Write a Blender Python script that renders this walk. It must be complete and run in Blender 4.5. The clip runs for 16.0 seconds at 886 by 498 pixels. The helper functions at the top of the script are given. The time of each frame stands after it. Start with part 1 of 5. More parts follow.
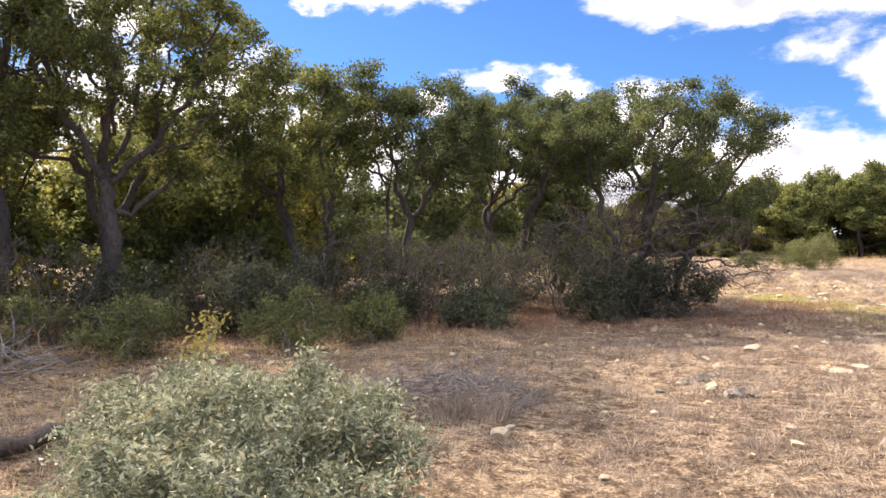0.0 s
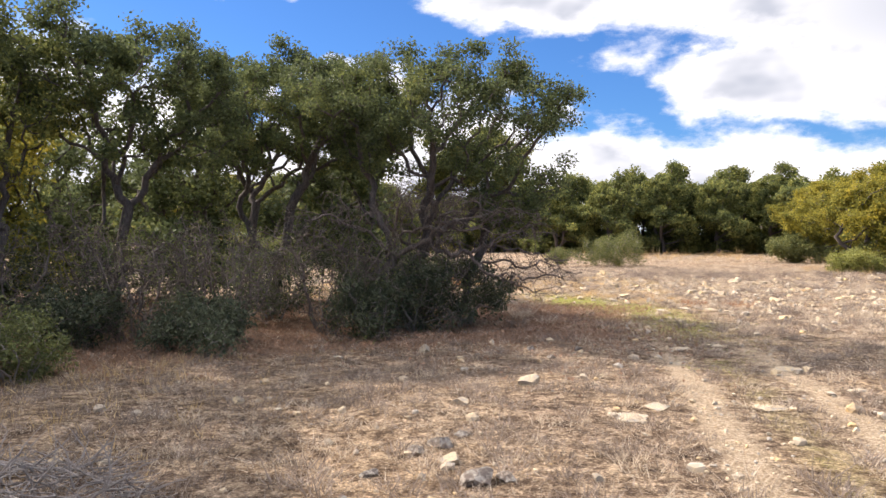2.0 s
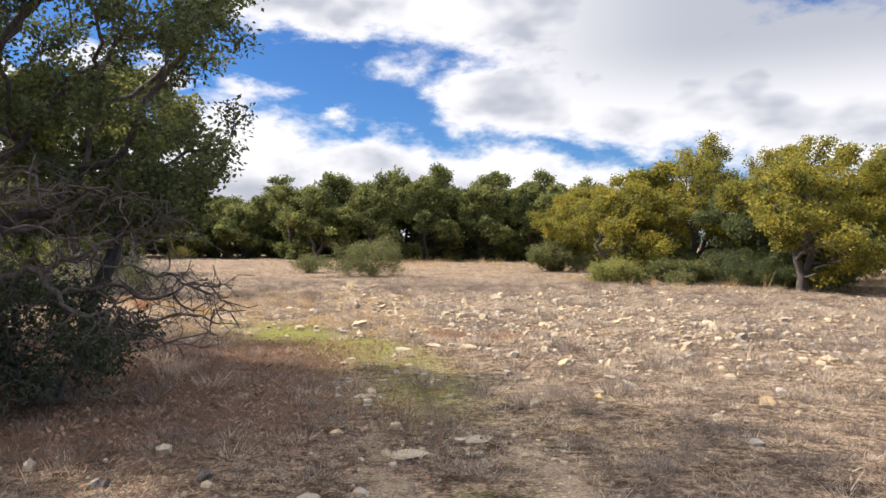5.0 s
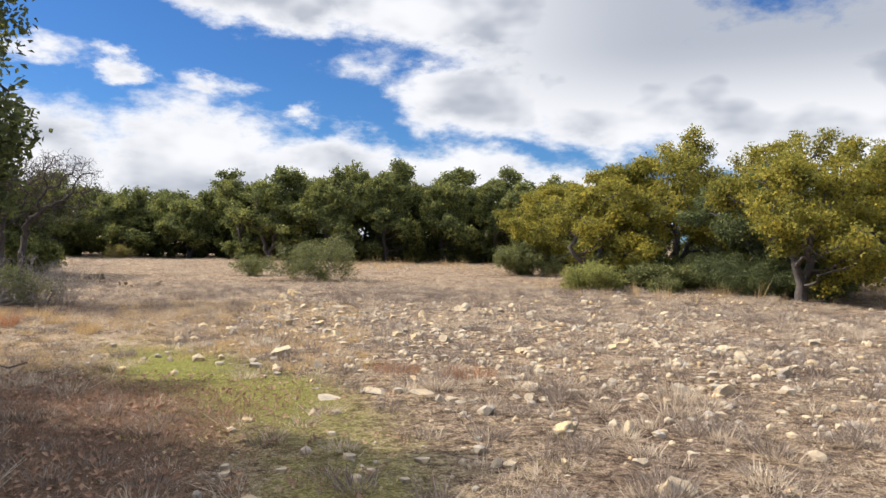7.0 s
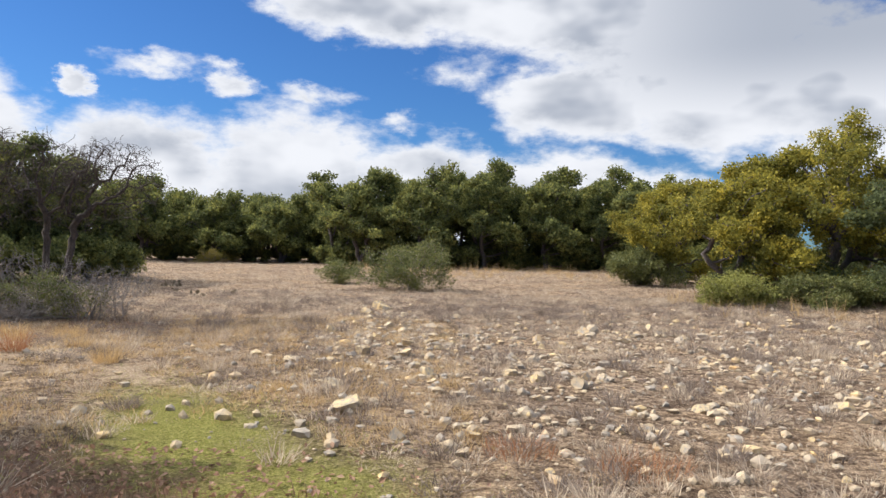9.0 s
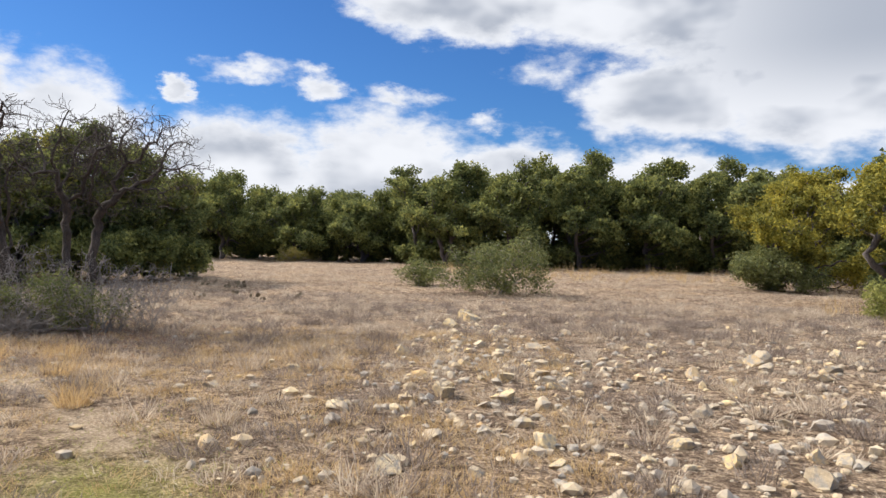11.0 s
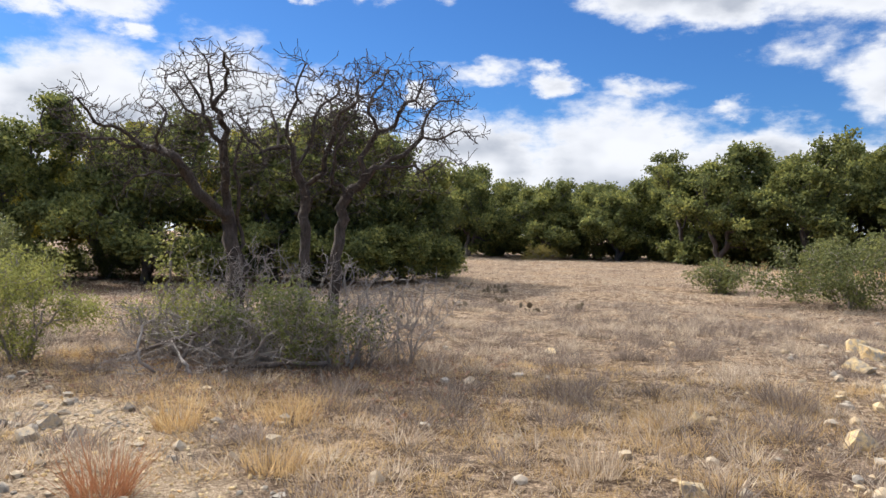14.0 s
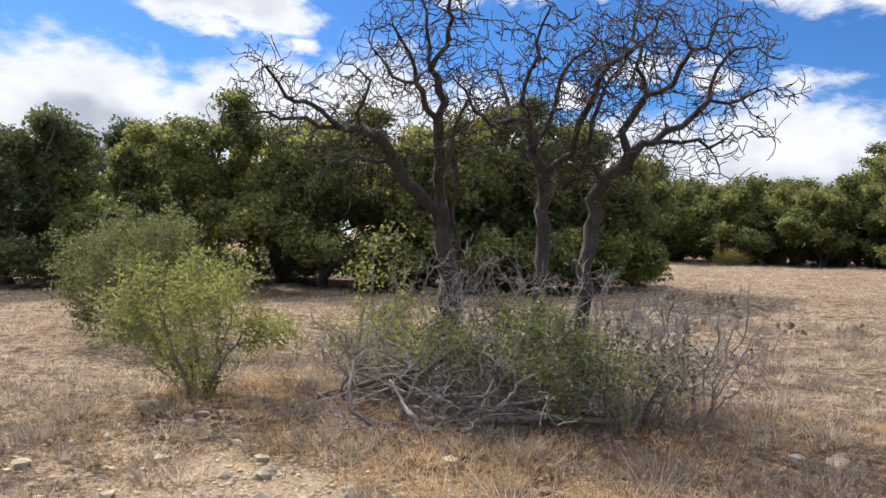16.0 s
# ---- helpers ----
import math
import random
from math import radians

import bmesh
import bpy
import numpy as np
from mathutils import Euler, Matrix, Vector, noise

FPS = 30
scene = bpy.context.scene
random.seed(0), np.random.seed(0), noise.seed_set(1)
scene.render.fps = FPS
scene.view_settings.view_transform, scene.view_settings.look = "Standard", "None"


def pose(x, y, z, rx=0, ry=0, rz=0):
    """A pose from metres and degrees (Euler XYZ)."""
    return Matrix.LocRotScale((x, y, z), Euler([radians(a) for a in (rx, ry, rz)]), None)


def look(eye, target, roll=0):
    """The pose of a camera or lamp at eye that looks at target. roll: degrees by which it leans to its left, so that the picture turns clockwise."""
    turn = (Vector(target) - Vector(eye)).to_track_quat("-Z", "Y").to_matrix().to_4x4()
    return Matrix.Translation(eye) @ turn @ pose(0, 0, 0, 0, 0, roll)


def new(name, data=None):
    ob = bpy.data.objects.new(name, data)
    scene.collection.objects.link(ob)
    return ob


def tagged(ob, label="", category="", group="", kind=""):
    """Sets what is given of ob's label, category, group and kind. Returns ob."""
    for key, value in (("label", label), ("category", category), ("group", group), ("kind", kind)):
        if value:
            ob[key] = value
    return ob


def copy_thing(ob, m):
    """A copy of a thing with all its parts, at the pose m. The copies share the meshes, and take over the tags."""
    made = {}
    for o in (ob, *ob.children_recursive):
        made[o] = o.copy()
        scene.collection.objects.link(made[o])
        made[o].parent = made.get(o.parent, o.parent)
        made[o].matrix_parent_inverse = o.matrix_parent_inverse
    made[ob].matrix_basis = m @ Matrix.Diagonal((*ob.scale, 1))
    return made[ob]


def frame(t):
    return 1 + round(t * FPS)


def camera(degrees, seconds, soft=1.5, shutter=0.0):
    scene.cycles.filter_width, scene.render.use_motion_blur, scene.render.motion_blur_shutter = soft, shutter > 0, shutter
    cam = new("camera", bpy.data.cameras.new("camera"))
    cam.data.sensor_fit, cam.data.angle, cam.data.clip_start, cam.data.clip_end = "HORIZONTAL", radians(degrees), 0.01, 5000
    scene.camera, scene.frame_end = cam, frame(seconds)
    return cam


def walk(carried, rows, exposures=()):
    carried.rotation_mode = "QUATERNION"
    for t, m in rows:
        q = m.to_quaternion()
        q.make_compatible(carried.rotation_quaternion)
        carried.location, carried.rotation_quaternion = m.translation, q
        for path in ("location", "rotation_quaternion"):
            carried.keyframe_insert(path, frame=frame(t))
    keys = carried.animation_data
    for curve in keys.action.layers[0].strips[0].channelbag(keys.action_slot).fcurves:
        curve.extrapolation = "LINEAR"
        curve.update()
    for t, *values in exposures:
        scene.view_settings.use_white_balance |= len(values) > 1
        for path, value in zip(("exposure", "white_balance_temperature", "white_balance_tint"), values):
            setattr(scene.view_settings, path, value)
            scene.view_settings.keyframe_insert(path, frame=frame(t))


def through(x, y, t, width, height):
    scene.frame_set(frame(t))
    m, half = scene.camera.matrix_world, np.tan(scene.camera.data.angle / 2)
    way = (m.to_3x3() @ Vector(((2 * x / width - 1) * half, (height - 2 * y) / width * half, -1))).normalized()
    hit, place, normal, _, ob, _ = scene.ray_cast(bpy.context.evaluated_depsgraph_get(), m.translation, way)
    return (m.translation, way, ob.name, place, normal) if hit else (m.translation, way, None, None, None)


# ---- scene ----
cam = camera(62.5, 16.0, soft=1.5)
PATH = [
    (0, (-1.18, -2.565, 1.496), (-2.019, -0.75, 1.475), -0.6),
    (0.5, (-1.126, -1.828, 1.521), (-1.871, 0.028, 1.492), -0.6),
    (1, (-1.034, -1.086, 1.533), (-1.666, 0.812, 1.498), -0.5),
    (1.5, (-0.948, -0.264, 1.505), (-1.471, 1.666, 1.47), -0.4),
    (2, (-0.867, 0.514, 1.504), (-1.277, 2.471, 1.465), -0.2),
    (2.5, (-0.744, 1.292, 1.503), (-1.043, 3.269, 1.468), -0.2),
    (3, (-0.617, 2.123, 1.5), (-0.8, 4.115, 1.465), 0.0),
    (3.5, (-0.512, 2.964, 1.495), (-0.57, 4.963, 1.465), 0.2),
    (4, (-0.364, 3.765, 1.505), (-0.293, 5.764, 1.478), 0.3),
    (4.5, (-0.227, 4.578, 1.505), (-0.053, 6.571, 1.481), 0.4),
    (5, (-0.083, 5.387, 1.519), (0.121, 7.376, 1.494), 0.5),
    (5.2, (-0.013, 5.694, 1.532), (0.227, 7.68, 1.507), 0.7),
    (7.3, (0.488, 8.822, 1.553), (0.792, 10.798, 1.529), 1.0),
    (7.5, (0.534, 9.17, 1.544), (0.825, 11.149, 1.522), 1.0),
    (8, (0.544, 10.034, 1.518), (0.789, 12.019, 1.498), 1.1),
    (8.5, (0.546, 10.828, 1.508), (0.693, 12.823, 1.493), 1.2),
    (9, (0.484, 11.605, 1.509), (0.529, 13.605, 1.495), 1.2),
    (9.2, (0.463, 11.905, 1.509), (0.466, 13.905, 1.492), 1.3),
    (11.3, (0.139, 15.203, 1.414), (-0.105, 17.188, 1.395), 1.3),
    (11.5, (0.043, 15.466, 1.413), (-0.248, 17.444, 1.394), 1.3),
    (12, (-0.237, 16.043, 1.419), (-0.637, 18.003, 1.397), 1.3),
    (12.5, (-0.532, 16.628, 1.415), (-1.04, 18.562, 1.388), 1.1),
    (13, (-0.891, 17.225, 1.399), (-1.5, 19.13, 1.367), 1.1),
    (13.5, (-1.321, 17.77, 1.379), (-2.033, 19.638, 1.342), 1.0),
    (14, (-1.731, 18.315, 1.374), (-2.53, 20.148, 1.334), 0.9),
    (14.5, (-2.171, 18.726, 1.37), (-3.015, 20.539, 1.33), 1.1),
    (15, (-2.671, 19.084, 1.361), (-3.629, 20.839, 1.321), 1.1),
    (15.5, (-3.153, 19.414, 1.341), (-4.21, 21.111, 1.301), 0.9),
    (16, (-3.647, 19.725, 1.332), (-4.803, 21.356, 1.294), 0.9),
]

# exposure follows the clip's camera, which opens up for the shaded thicket at the start
EXPOSURES = [(0, 1.2, 6900, 17), (1.0, 1.1, 6850, 16), (2.0, 0.97, 6600, 14), (3.0, 0.8, 6450, 13), (4.0, 0.67, 6400, 13), (5.2, 0.67, 6500, 12), (7.3, 0.5, 6350, 10), (9.0, 0.44, 6250, 10), (12.0, 0.46, 6250, 10), (16.0, 0.57, 6200, 10)]
walk(cam, [(t, look(eye, target, roll)) for t, eye, target, roll in PATH], EXPOSURES)

# ---------------------------------------------------------------- light
SUN_AZ, SUN_EL = -73.0, 39.0      # degrees; azimuth from +y towards +x
sun = new("sun", bpy.data.lights.new("sun", "SUN"))
sun.data.energy, sun.data.angle, sun.data.color = 4.5, radians(0.6), (1.0, 0.925, 0.81)
_az, _el = radians(SUN_AZ), radians(SUN_EL)
SUN_DIR = Vector((math.sin(_az) * math.cos(_el), math.cos(_az) * math.cos(_el), math.sin(_el)))
sun.matrix_world = look(SUN_DIR * 60, (0, 0, 0))

# cloud masses: azimuth, elevation, half width, half height, all in degrees, and how dense
CLOUDS = [
    (-62, 5, 10, 8.5, 1), (-30, 19.5, 9, 2.2, 0.9), (-50, 5, 8, 9.0, 1), (-41, 6, 6.5, 8.6, 1), (-33, 5, 6, 7.2, 1), (-22, 4, 8, 6.2, 1),
    (-10, 4.5, 8, 6.4, 1), (0, 4, 7, 4.6, 1), (10, 3.5, 8, 4.2, 1), (20, 2.5, 8, 3.4, 1),
    (12, 11.2, 8, 3.4, 1), (22, 11, 9, 4.6, 1), (32, 11, 10, 6, 1), (10, 17.5, 13, 3.6, 1), (-4, 18.2, 10, 3.2, 1),
    (20, 16, 12, 5, 1), (42, 10, 12, 8, 1), (-25.7, 10.9, 1.5, 0.9, 0.8), (-20.6, 12.4, 3.2, 0.7, 0.3),
    (-15.5, 11.7, 2.2, 1.0, 0.5), (-9.2, 11.2, 2.6, 0.7, 0.3), (-2.6, 9.5, 1.8, 0.5, 0.25), (2.3, 13.2, 2.4, 1.0, 0.2),
    (-52, 16.5, 7.5, 1.9, 0.9), (-46.8, 14.4, 2.0, 0.8, 0.5), (-34, 18.2, 3.5, 0.9, 0.6),
]


def make_world():
    w = bpy.data.worlds.new("sky")
    scene.world = w
    w.use_nodes = True
    nt = w.node_tree
    nt.nodes.clear()
    N, L = nt.nodes, nt.links

    def math_(op, a, b=None, c=None, clamp=False):
        n = N.new("ShaderNodeMath")
        n.operation, n.use_clamp = op, clamp
        for i, v in enumerate((a, b, c)):
            if v is None:
                continue
            if isinstance(v, (int, float)):
                n.inputs[i].default_value = v
            else:
                L.new(v, n.inputs[i])
        return n.outputs[0]

    def vec(op, a, b):
        n = N.new("ShaderNodeVectorMath")
        n.operation = op
        for i, v in enumerate((a, b)):
            if v is None:
                continue
            if isinstance(v, tuple):
                n.inputs[i].default_value = v
            else:
                L.new(v, n.inputs[i])
        return n

    def noise_(src, scale, detail, rough=0.55):
        n = N.new("ShaderNodeTexNoise")
        n.inputs["Scale"].default_value, n.inputs["Detail"].default_value = scale, detail
        n.inputs["Roughness"].default_value = rough
        L.new(src, n.inputs["Vector"])
        return n

    def smooth(v, lo, hi):
        n = N.new("ShaderNodeMapRange")
        n.interpolation_type = "SMOOTHSTEP"
        n.inputs["From Min"].default_value, n.inputs["From Max"].default_value = lo, hi
        L.new(v, n.inputs["Value"])
        return n.outputs["Result"]

    sky = N.new("ShaderNodeTexSky")
    sky.sky_type, sky.sun_disc = "NISHITA", False
    sky.sun_elevation, sky.sun_rotation = radians(SUN_EL), radians(SUN_AZ)
    sky.ozone_density, sky.dust_density, sky.air_density = 3.0, 0.3, 1.0
    co = N.new("ShaderNodeTexCoord").outputs["Generated"]
    sep = N.new("ShaderNodeSeparateXYZ")
    L.new(co, sep.inputs[0])
    az = math_("MULTIPLY", math_("ARCTAN2", sep.outputs[0], sep.outputs[1]), 57.2958)
    el = math_("MULTIPLY", math_("ARCSINE", sep.outputs[2]), 57.2958)
    comb = N.new("ShaderNodeCombineXYZ")
    L.new(az, comb.inputs[0]), L.new(el, comb.inputs[1])
    P = comb.outputs[0]
    stretched = vec("MULTIPLY", P, (0.09, 0.17, 1.0)).outputs[0]
    warp = noise_(stretched, 2.2, 6.0, 0.6)
    off = vec("MULTIPLY", vec("SUBTRACT", warp.outputs["Color"], (0.5, 0.5, 0.5)).outputs[0], (9.0, 4.2, 0.0)).outputs[0]
    Q = vec("ADD", P, off).outputs[0]
    field = None
    for a, e, ra, re, dense in CLOUDS:
        d = vec("MULTIPLY", vec("SUBTRACT", Q, (a, e, 0)).outputs[0], (1 / ra, 1 / re, 0)).outputs[0]
        v = math_("MULTIPLY", math_("SUBTRACT", 1.0, vec("LENGTH", d, None).outputs["Value"]), dense)
        field = v if field is None else math_("SMOOTH_MAX", field, v, 0.18)
    # unseen broken cloud over the rest of the sky, thickened to add fill light
    high = noise_(vec("MULTIPLY", P, (0.03, 0.05, 0)).outputs[0], 1.6, 5.0)
    rest = math_("MULTIPLY", math_("SUBTRACT", high.outputs["Fac"], 0.34), 3.0)
    rest = math_("SUBTRACT", rest, math_("MULTIPLY", math_("SUBTRACT", 1.0, smooth(el, 17.5, 24.0)), 4.0))
    field = math_("MAXIMUM", field, rest)
    fine = noise_(stretched, 6.0, 8.0, 0.62)
    ragged = math_("ADD", field, math_("MULTIPLY", math_("SUBTRACT", fine.outputs["Fac"], 0.5), 0.5))
    mask = smooth(ragged, -0.10, 0.30)
    billow = noise_(stretched, 1.3, 3.0, 0.5)
    shade = math_("MULTIPLY", smooth(field, 0.12, 0.6), smooth(billow.outputs["Fac"], 0.36, 0.66))
    grey = math_("MULTIPLY", math_("MULTIPLY", smooth(az, 4.0, 26.0), smooth(el, 8.0, 15.0)), 0.85)
    shade = math_("MAXIMUM", math_("MULTIPLY", shade, 0.9), grey)
    tone = N.new("ShaderNodeMix")
    tone.data_type = "RGBA"
    tone.inputs["A"].default_value, tone.inputs["B"].default_value = (1.0, 1.0, 1.02, 1), (0.42, 0.46, 0.54, 1)
    L.new(shade, tone.inputs["Factor"])
    deep = N.new("ShaderNodeMix")
    deep.data_type, deep.blend_type = "RGBA", "MULTIPLY"
    deep.inputs["Factor"].default_value = 1.0
    deep.inputs["B"].default_value = (0.44, 0.78, 1.22, 1)
    L.new(sky.outputs[0], deep.inputs["A"])
    b1, b2 = N.new("ShaderNodeBackground"), N.new("ShaderNodeBackground")
    b1.inputs["Strength"].default_value = SKY
    # unseen cloud brightened towards the zenith as added fill for the shadows
    L.new(math_("MULTIPLY_ADD", smooth(el, 20.0, 50.0), CLOUD * 1.8, CLOUD), b2.inputs["Strength"])
    L.new(deep.outputs["Result"], b1.inputs["Color"])
    L.new(tone.outputs["Result"], b2.inputs["Color"])
    mix = N.new("ShaderNodeMixShader")
    L.new(mask, mix.inputs[0]), L.new(b1.outputs[0], mix.inputs[1]), L.new(b2.outputs[0], mix.inputs[2])
    L.new(mix.outputs[0], N.new("ShaderNodeOutputWorld").inputs[0])


SKY, CLOUD = 0.064, 0.68
make_world()


# ---------------------------------------------------------------- materials
def material(name, rough=0.9):
    m = bpy.data.materials.new(name)
    m.use_nodes = True
    b = m.node_tree.nodes["Principled BSDF"]
    b.inputs["Roughness"].default_value = rough
    b.inputs["Specular IOR Level"].default_value = 0.25
    return m, m.node_tree, b


def ramp(nt, src, stops):
    r = nt.nodes.new("ShaderNodeValToRGB")
    while len(r.color_ramp.elements) < len(stops):
        r.color_ramp.elements.new(0.5)
    for e, (p, c) in zip(r.color_ramp.elements, stops):
        e.position, e.color = p, (*c, 1)
    nt.links.new(src, r.inputs[0])
    return r.outputs[0]


def tex_noise(nt, scale, detail=4.0, rough=0.6, src=None):
    n = nt.nodes.new("ShaderNodeTexNoise")
    n.inputs["Scale"].default_value, n.inputs["Detail"].default_value = scale, detail
    n.inputs["Roughness"].default_value = rough
    if src is None:
        src = nt.nodes.new("ShaderNodeTexCoord").outputs["Object"]
    nt.links.new(src, n.inputs["Vector"])
    return n.outputs["Fac"]


def blend(nt, fac, a, b, kind="MIX"):
    m = nt.nodes.new("ShaderNodeMix")
    m.data_type, m.blend_type = "RGBA", kind
    for key, v in (("Factor", fac), ("A", a), ("B", b)):
        s = m.inputs[key]
        if isinstance(v, tuple):
            s.default_value = (*v, 1)
        elif isinstance(v, (int, float)):
            s.default_value = v
        else:
            nt.links.new(v, s)
    return m.outputs["Result"]


def bump(nt, b, height, strength, distance=0.02):
    n = nt.nodes.new("ShaderNodeBump")
    n.inputs["Strength"].default_value, n.inputs["Distance"].default_value = strength, distance
    nt.links.new(height, n.inputs["Height"])
    nt.links.new(n.outputs[0], b.inputs["Normal"])


def foliage(name, stops, through=0.42, rough=0.7, patch=0.9):
    """Leaves: each its own shade, with larger patches of tone through the crown, partly letting light through."""
    m, nt, b = material(name, rough)
    rnd = nt.nodes.new("ShaderNodeNewGeometry").outputs["Random Per Island"]
    big = tex_noise(nt, patch, 2.0)
    mixv = nt.nodes.new("ShaderNodeMath")
    mixv.operation = "MULTIPLY_ADD"
    nt.links.new(big, mixv.inputs[0])
    mixv.inputs[1].default_value = 1.3
    half = nt.nodes.new("ShaderNodeMath")
    half.operation = "MULTIPLY_ADD"
    nt.links.new(rnd, half.inputs[0])
    half.inputs[1].default_value, half.inputs[2].default_value = 0.5, -0.42
    nt.links.new(half.outputs[0], mixv.inputs[2])
    col = ramp(nt, mixv.outputs[0], stops)
    nt.links.new(col, b.inputs["Base Color"])
    b.inputs["Specular IOR Level"].default_value = 0.18
    tr = nt.nodes.new("ShaderNodeBsdfTranslucent")
    nt.links.new(col, tr.inputs["Color"])
    ms = nt.nodes.new("ShaderNodeMixShader")
    ms.inputs[0].default_value = through
    nt.links.new(b.outputs[0], ms.inputs[1]), nt.links.new(tr.outputs[0], ms.inputs[2])
    nt.links.new(ms.outputs[0], nt.nodes["Material Output"].inputs[0])
    return m


def bark(name, dark, light, scale=9.0):
    m, nt, b = material(name, 0.95)
    co = nt.nodes.new("ShaderNodeTexCoord").outputs["Object"]
    mp = nt.nodes.new("ShaderNodeMapping")
    mp.inputs["Scale"].default_value = (1, 1, 0.3)
    nt.links.new(co, mp.inputs[0])
    n = tex_noise(nt, scale * 3, 6.0, 0.7, mp.outputs[0])
    big = tex_noise(nt, 2.3, 3.0)
    c = ramp(nt, n, [(0.3, dark), (0.68, light)])
    c = blend(nt, big, c, tuple(v * 1.25 for v in light), "MIX") if light[0] > 0.25 else c
    nt.links.new(c, b.inputs["Base Color"])
    bump(nt, b, n, 0.8, 0.03)
    return m


LEAF_OAK = foliage("oak leaf", [(0.1, (0.060, 0.074, 0.036)), (0.5, (0.115, 0.136, 0.058)), (0.82, (0.19, 0.205, 0.065)), (1.0, (0.26, 0.24, 0.08))], 0.38)
LEAF_DARK = foliage("dark oak leaf", [(0.1, (0.066, 0.080, 0.034)), (0.48, (0.150, 0.165, 0.056)), (0.72, (0.27, 0.27, 0.078)), (1.0, (0.36, 0.32, 0.085))], 0.5)
# also given to some green oaks, where the yellow stands in for sunlight
LEAF_GOLD = foliage("turning and sunlit oak leaf", [(0.1, (0.10, 0.105, 0.028)), (0.42, (0.22, 0.205, 0.042)), (0.72, (0.38, 0.315, 0.05)), (1.0, (0.52, 0.40, 0.055))], 0.48)
LEAF_SAGE = foliage("grey-green leaf", [(0.1, (0.095, 0.105, 0.060)), (0.42, (0.21, 0.225, 0.140)), (0.68, (0.45, 0.45, 0.31)), (1.0, (0.44, 0.34, 0.15))], 0.25, 0.55, 6.0)
LEAF_CEDAR = foliage("evergreen shrub leaf", [(0.1, (0.048, 0.058, 0.034)), (0.6, (0.095, 0.105, 0.060)), (1.0, (0.16, 0.165, 0.085))], 0.25, 0.7, 2.0)
LEAF_LIME = foliage("yellow-green leaf", [(0.1, (0.14, 0.145, 0.048)), (0.5, (0.255, 0.26, 0.075)), (0.85, (0.42, 0.40, 0.115)), (1.0, (0.50, 0.41, 0.14))], 0.45, 0.6, 4.0)
LEAF_OLIVE = foliage("olive shrub leaf", [(0.1, (0.080, 0.088, 0.038)), (0.5, (0.160, 0.170, 0.062)), (0.85, (0.27, 0.27, 0.085)), (1.0, (0.30, 0.235, 0.085))], 0.35, 0.6, 2.5)
LEAF_YELLOW = foliage("yellow sapling leaf", [(0.1, (0.24, 0.20, 0.06)), (0.6, (0.42, 0.34, 0.09)), (1.0, (0.34, 0.32, 0.10))], 0.35, 0.6, 3.0)
BARK = bark("oak bark", (0.046, 0.038, 0.035), (0.16, 0.134, 0.12))
BARK_GREY = bark("grey-brown bark", (0.036, 0.029, 0.025), (0.135, 0.107, 0.09))
BARK_PALE = bark("pale bark", (0.07, 0.055, 0.045), (0.22, 0.175, 0.15))
TWIG = bark("grey twigs", (0.115, 0.095, 0.084), (0.29, 0.25, 0.222), 14)
DEADWOOD = bark("weathered dead wood", (0.13, 0.11, 0.10), (0.32, 0.285, 0.255), 7)


def rock_material(name, a, b_, c):
    m, nt, b = material(name, 0.92)
    rnd = nt.nodes.new("ShaderNodeObjectInfo").outputs["Random"]
    isl = nt.nodes.new("ShaderNodeNewGeometry").outputs["Random Per Island"]
    add = nt.nodes.new("ShaderNodeMath")
    add.operation = "ADD"
    nt.links.new(rnd, add.inputs[0]), nt.links.new(isl, add.inputs[1])
    fr = nt.nodes.new("ShaderNodeMath")
    fr.operation = "FRACT"
    nt.links.new(add.outputs[0], fr.inputs[0])
    base = ramp(nt, fr.outputs[0], [(0.0, a), (0.55, b_), (0.85, a), (1.0, c)])
    grain = tex_noise(nt, 14, 7.0, 0.7)
    blot = tex_noise(nt, 4.5, 4.0)
    col = blend(nt, ramp(nt, blot, [(0.45, (0, 0, 0)), (0.62, (1, 1, 1))]), base, (0.36, 0.32, 0.27))
    col = blend(nt, 0.55, col, ramp(nt, grain, [(0.3, (0.45, 0.43, 0.40)), (0.7, (1, 1, 1))]), "MULTIPLY")
    nt.links.new(col, b.inputs["Base Color"])
    bump(nt, b, grain, 0.7, 0.02)
    return m


ROCK = rock_material("limestone", (0.57, 0.44, 0.28), (0.45, 0.37, 0.275), (0.58, 0.40, 0.20))
ROCK_OCHRE = rock_material("ochre limestone", (0.70, 0.50, 0.24), (0.68, 0.54, 0.34), (0.60, 0.38, 0.17))
ROCK_DARK = rock_material("dark clod", (0.13, 0.10, 0.085), (0.17, 0.135, 0.11), (0.10, 0.08, 0.07))


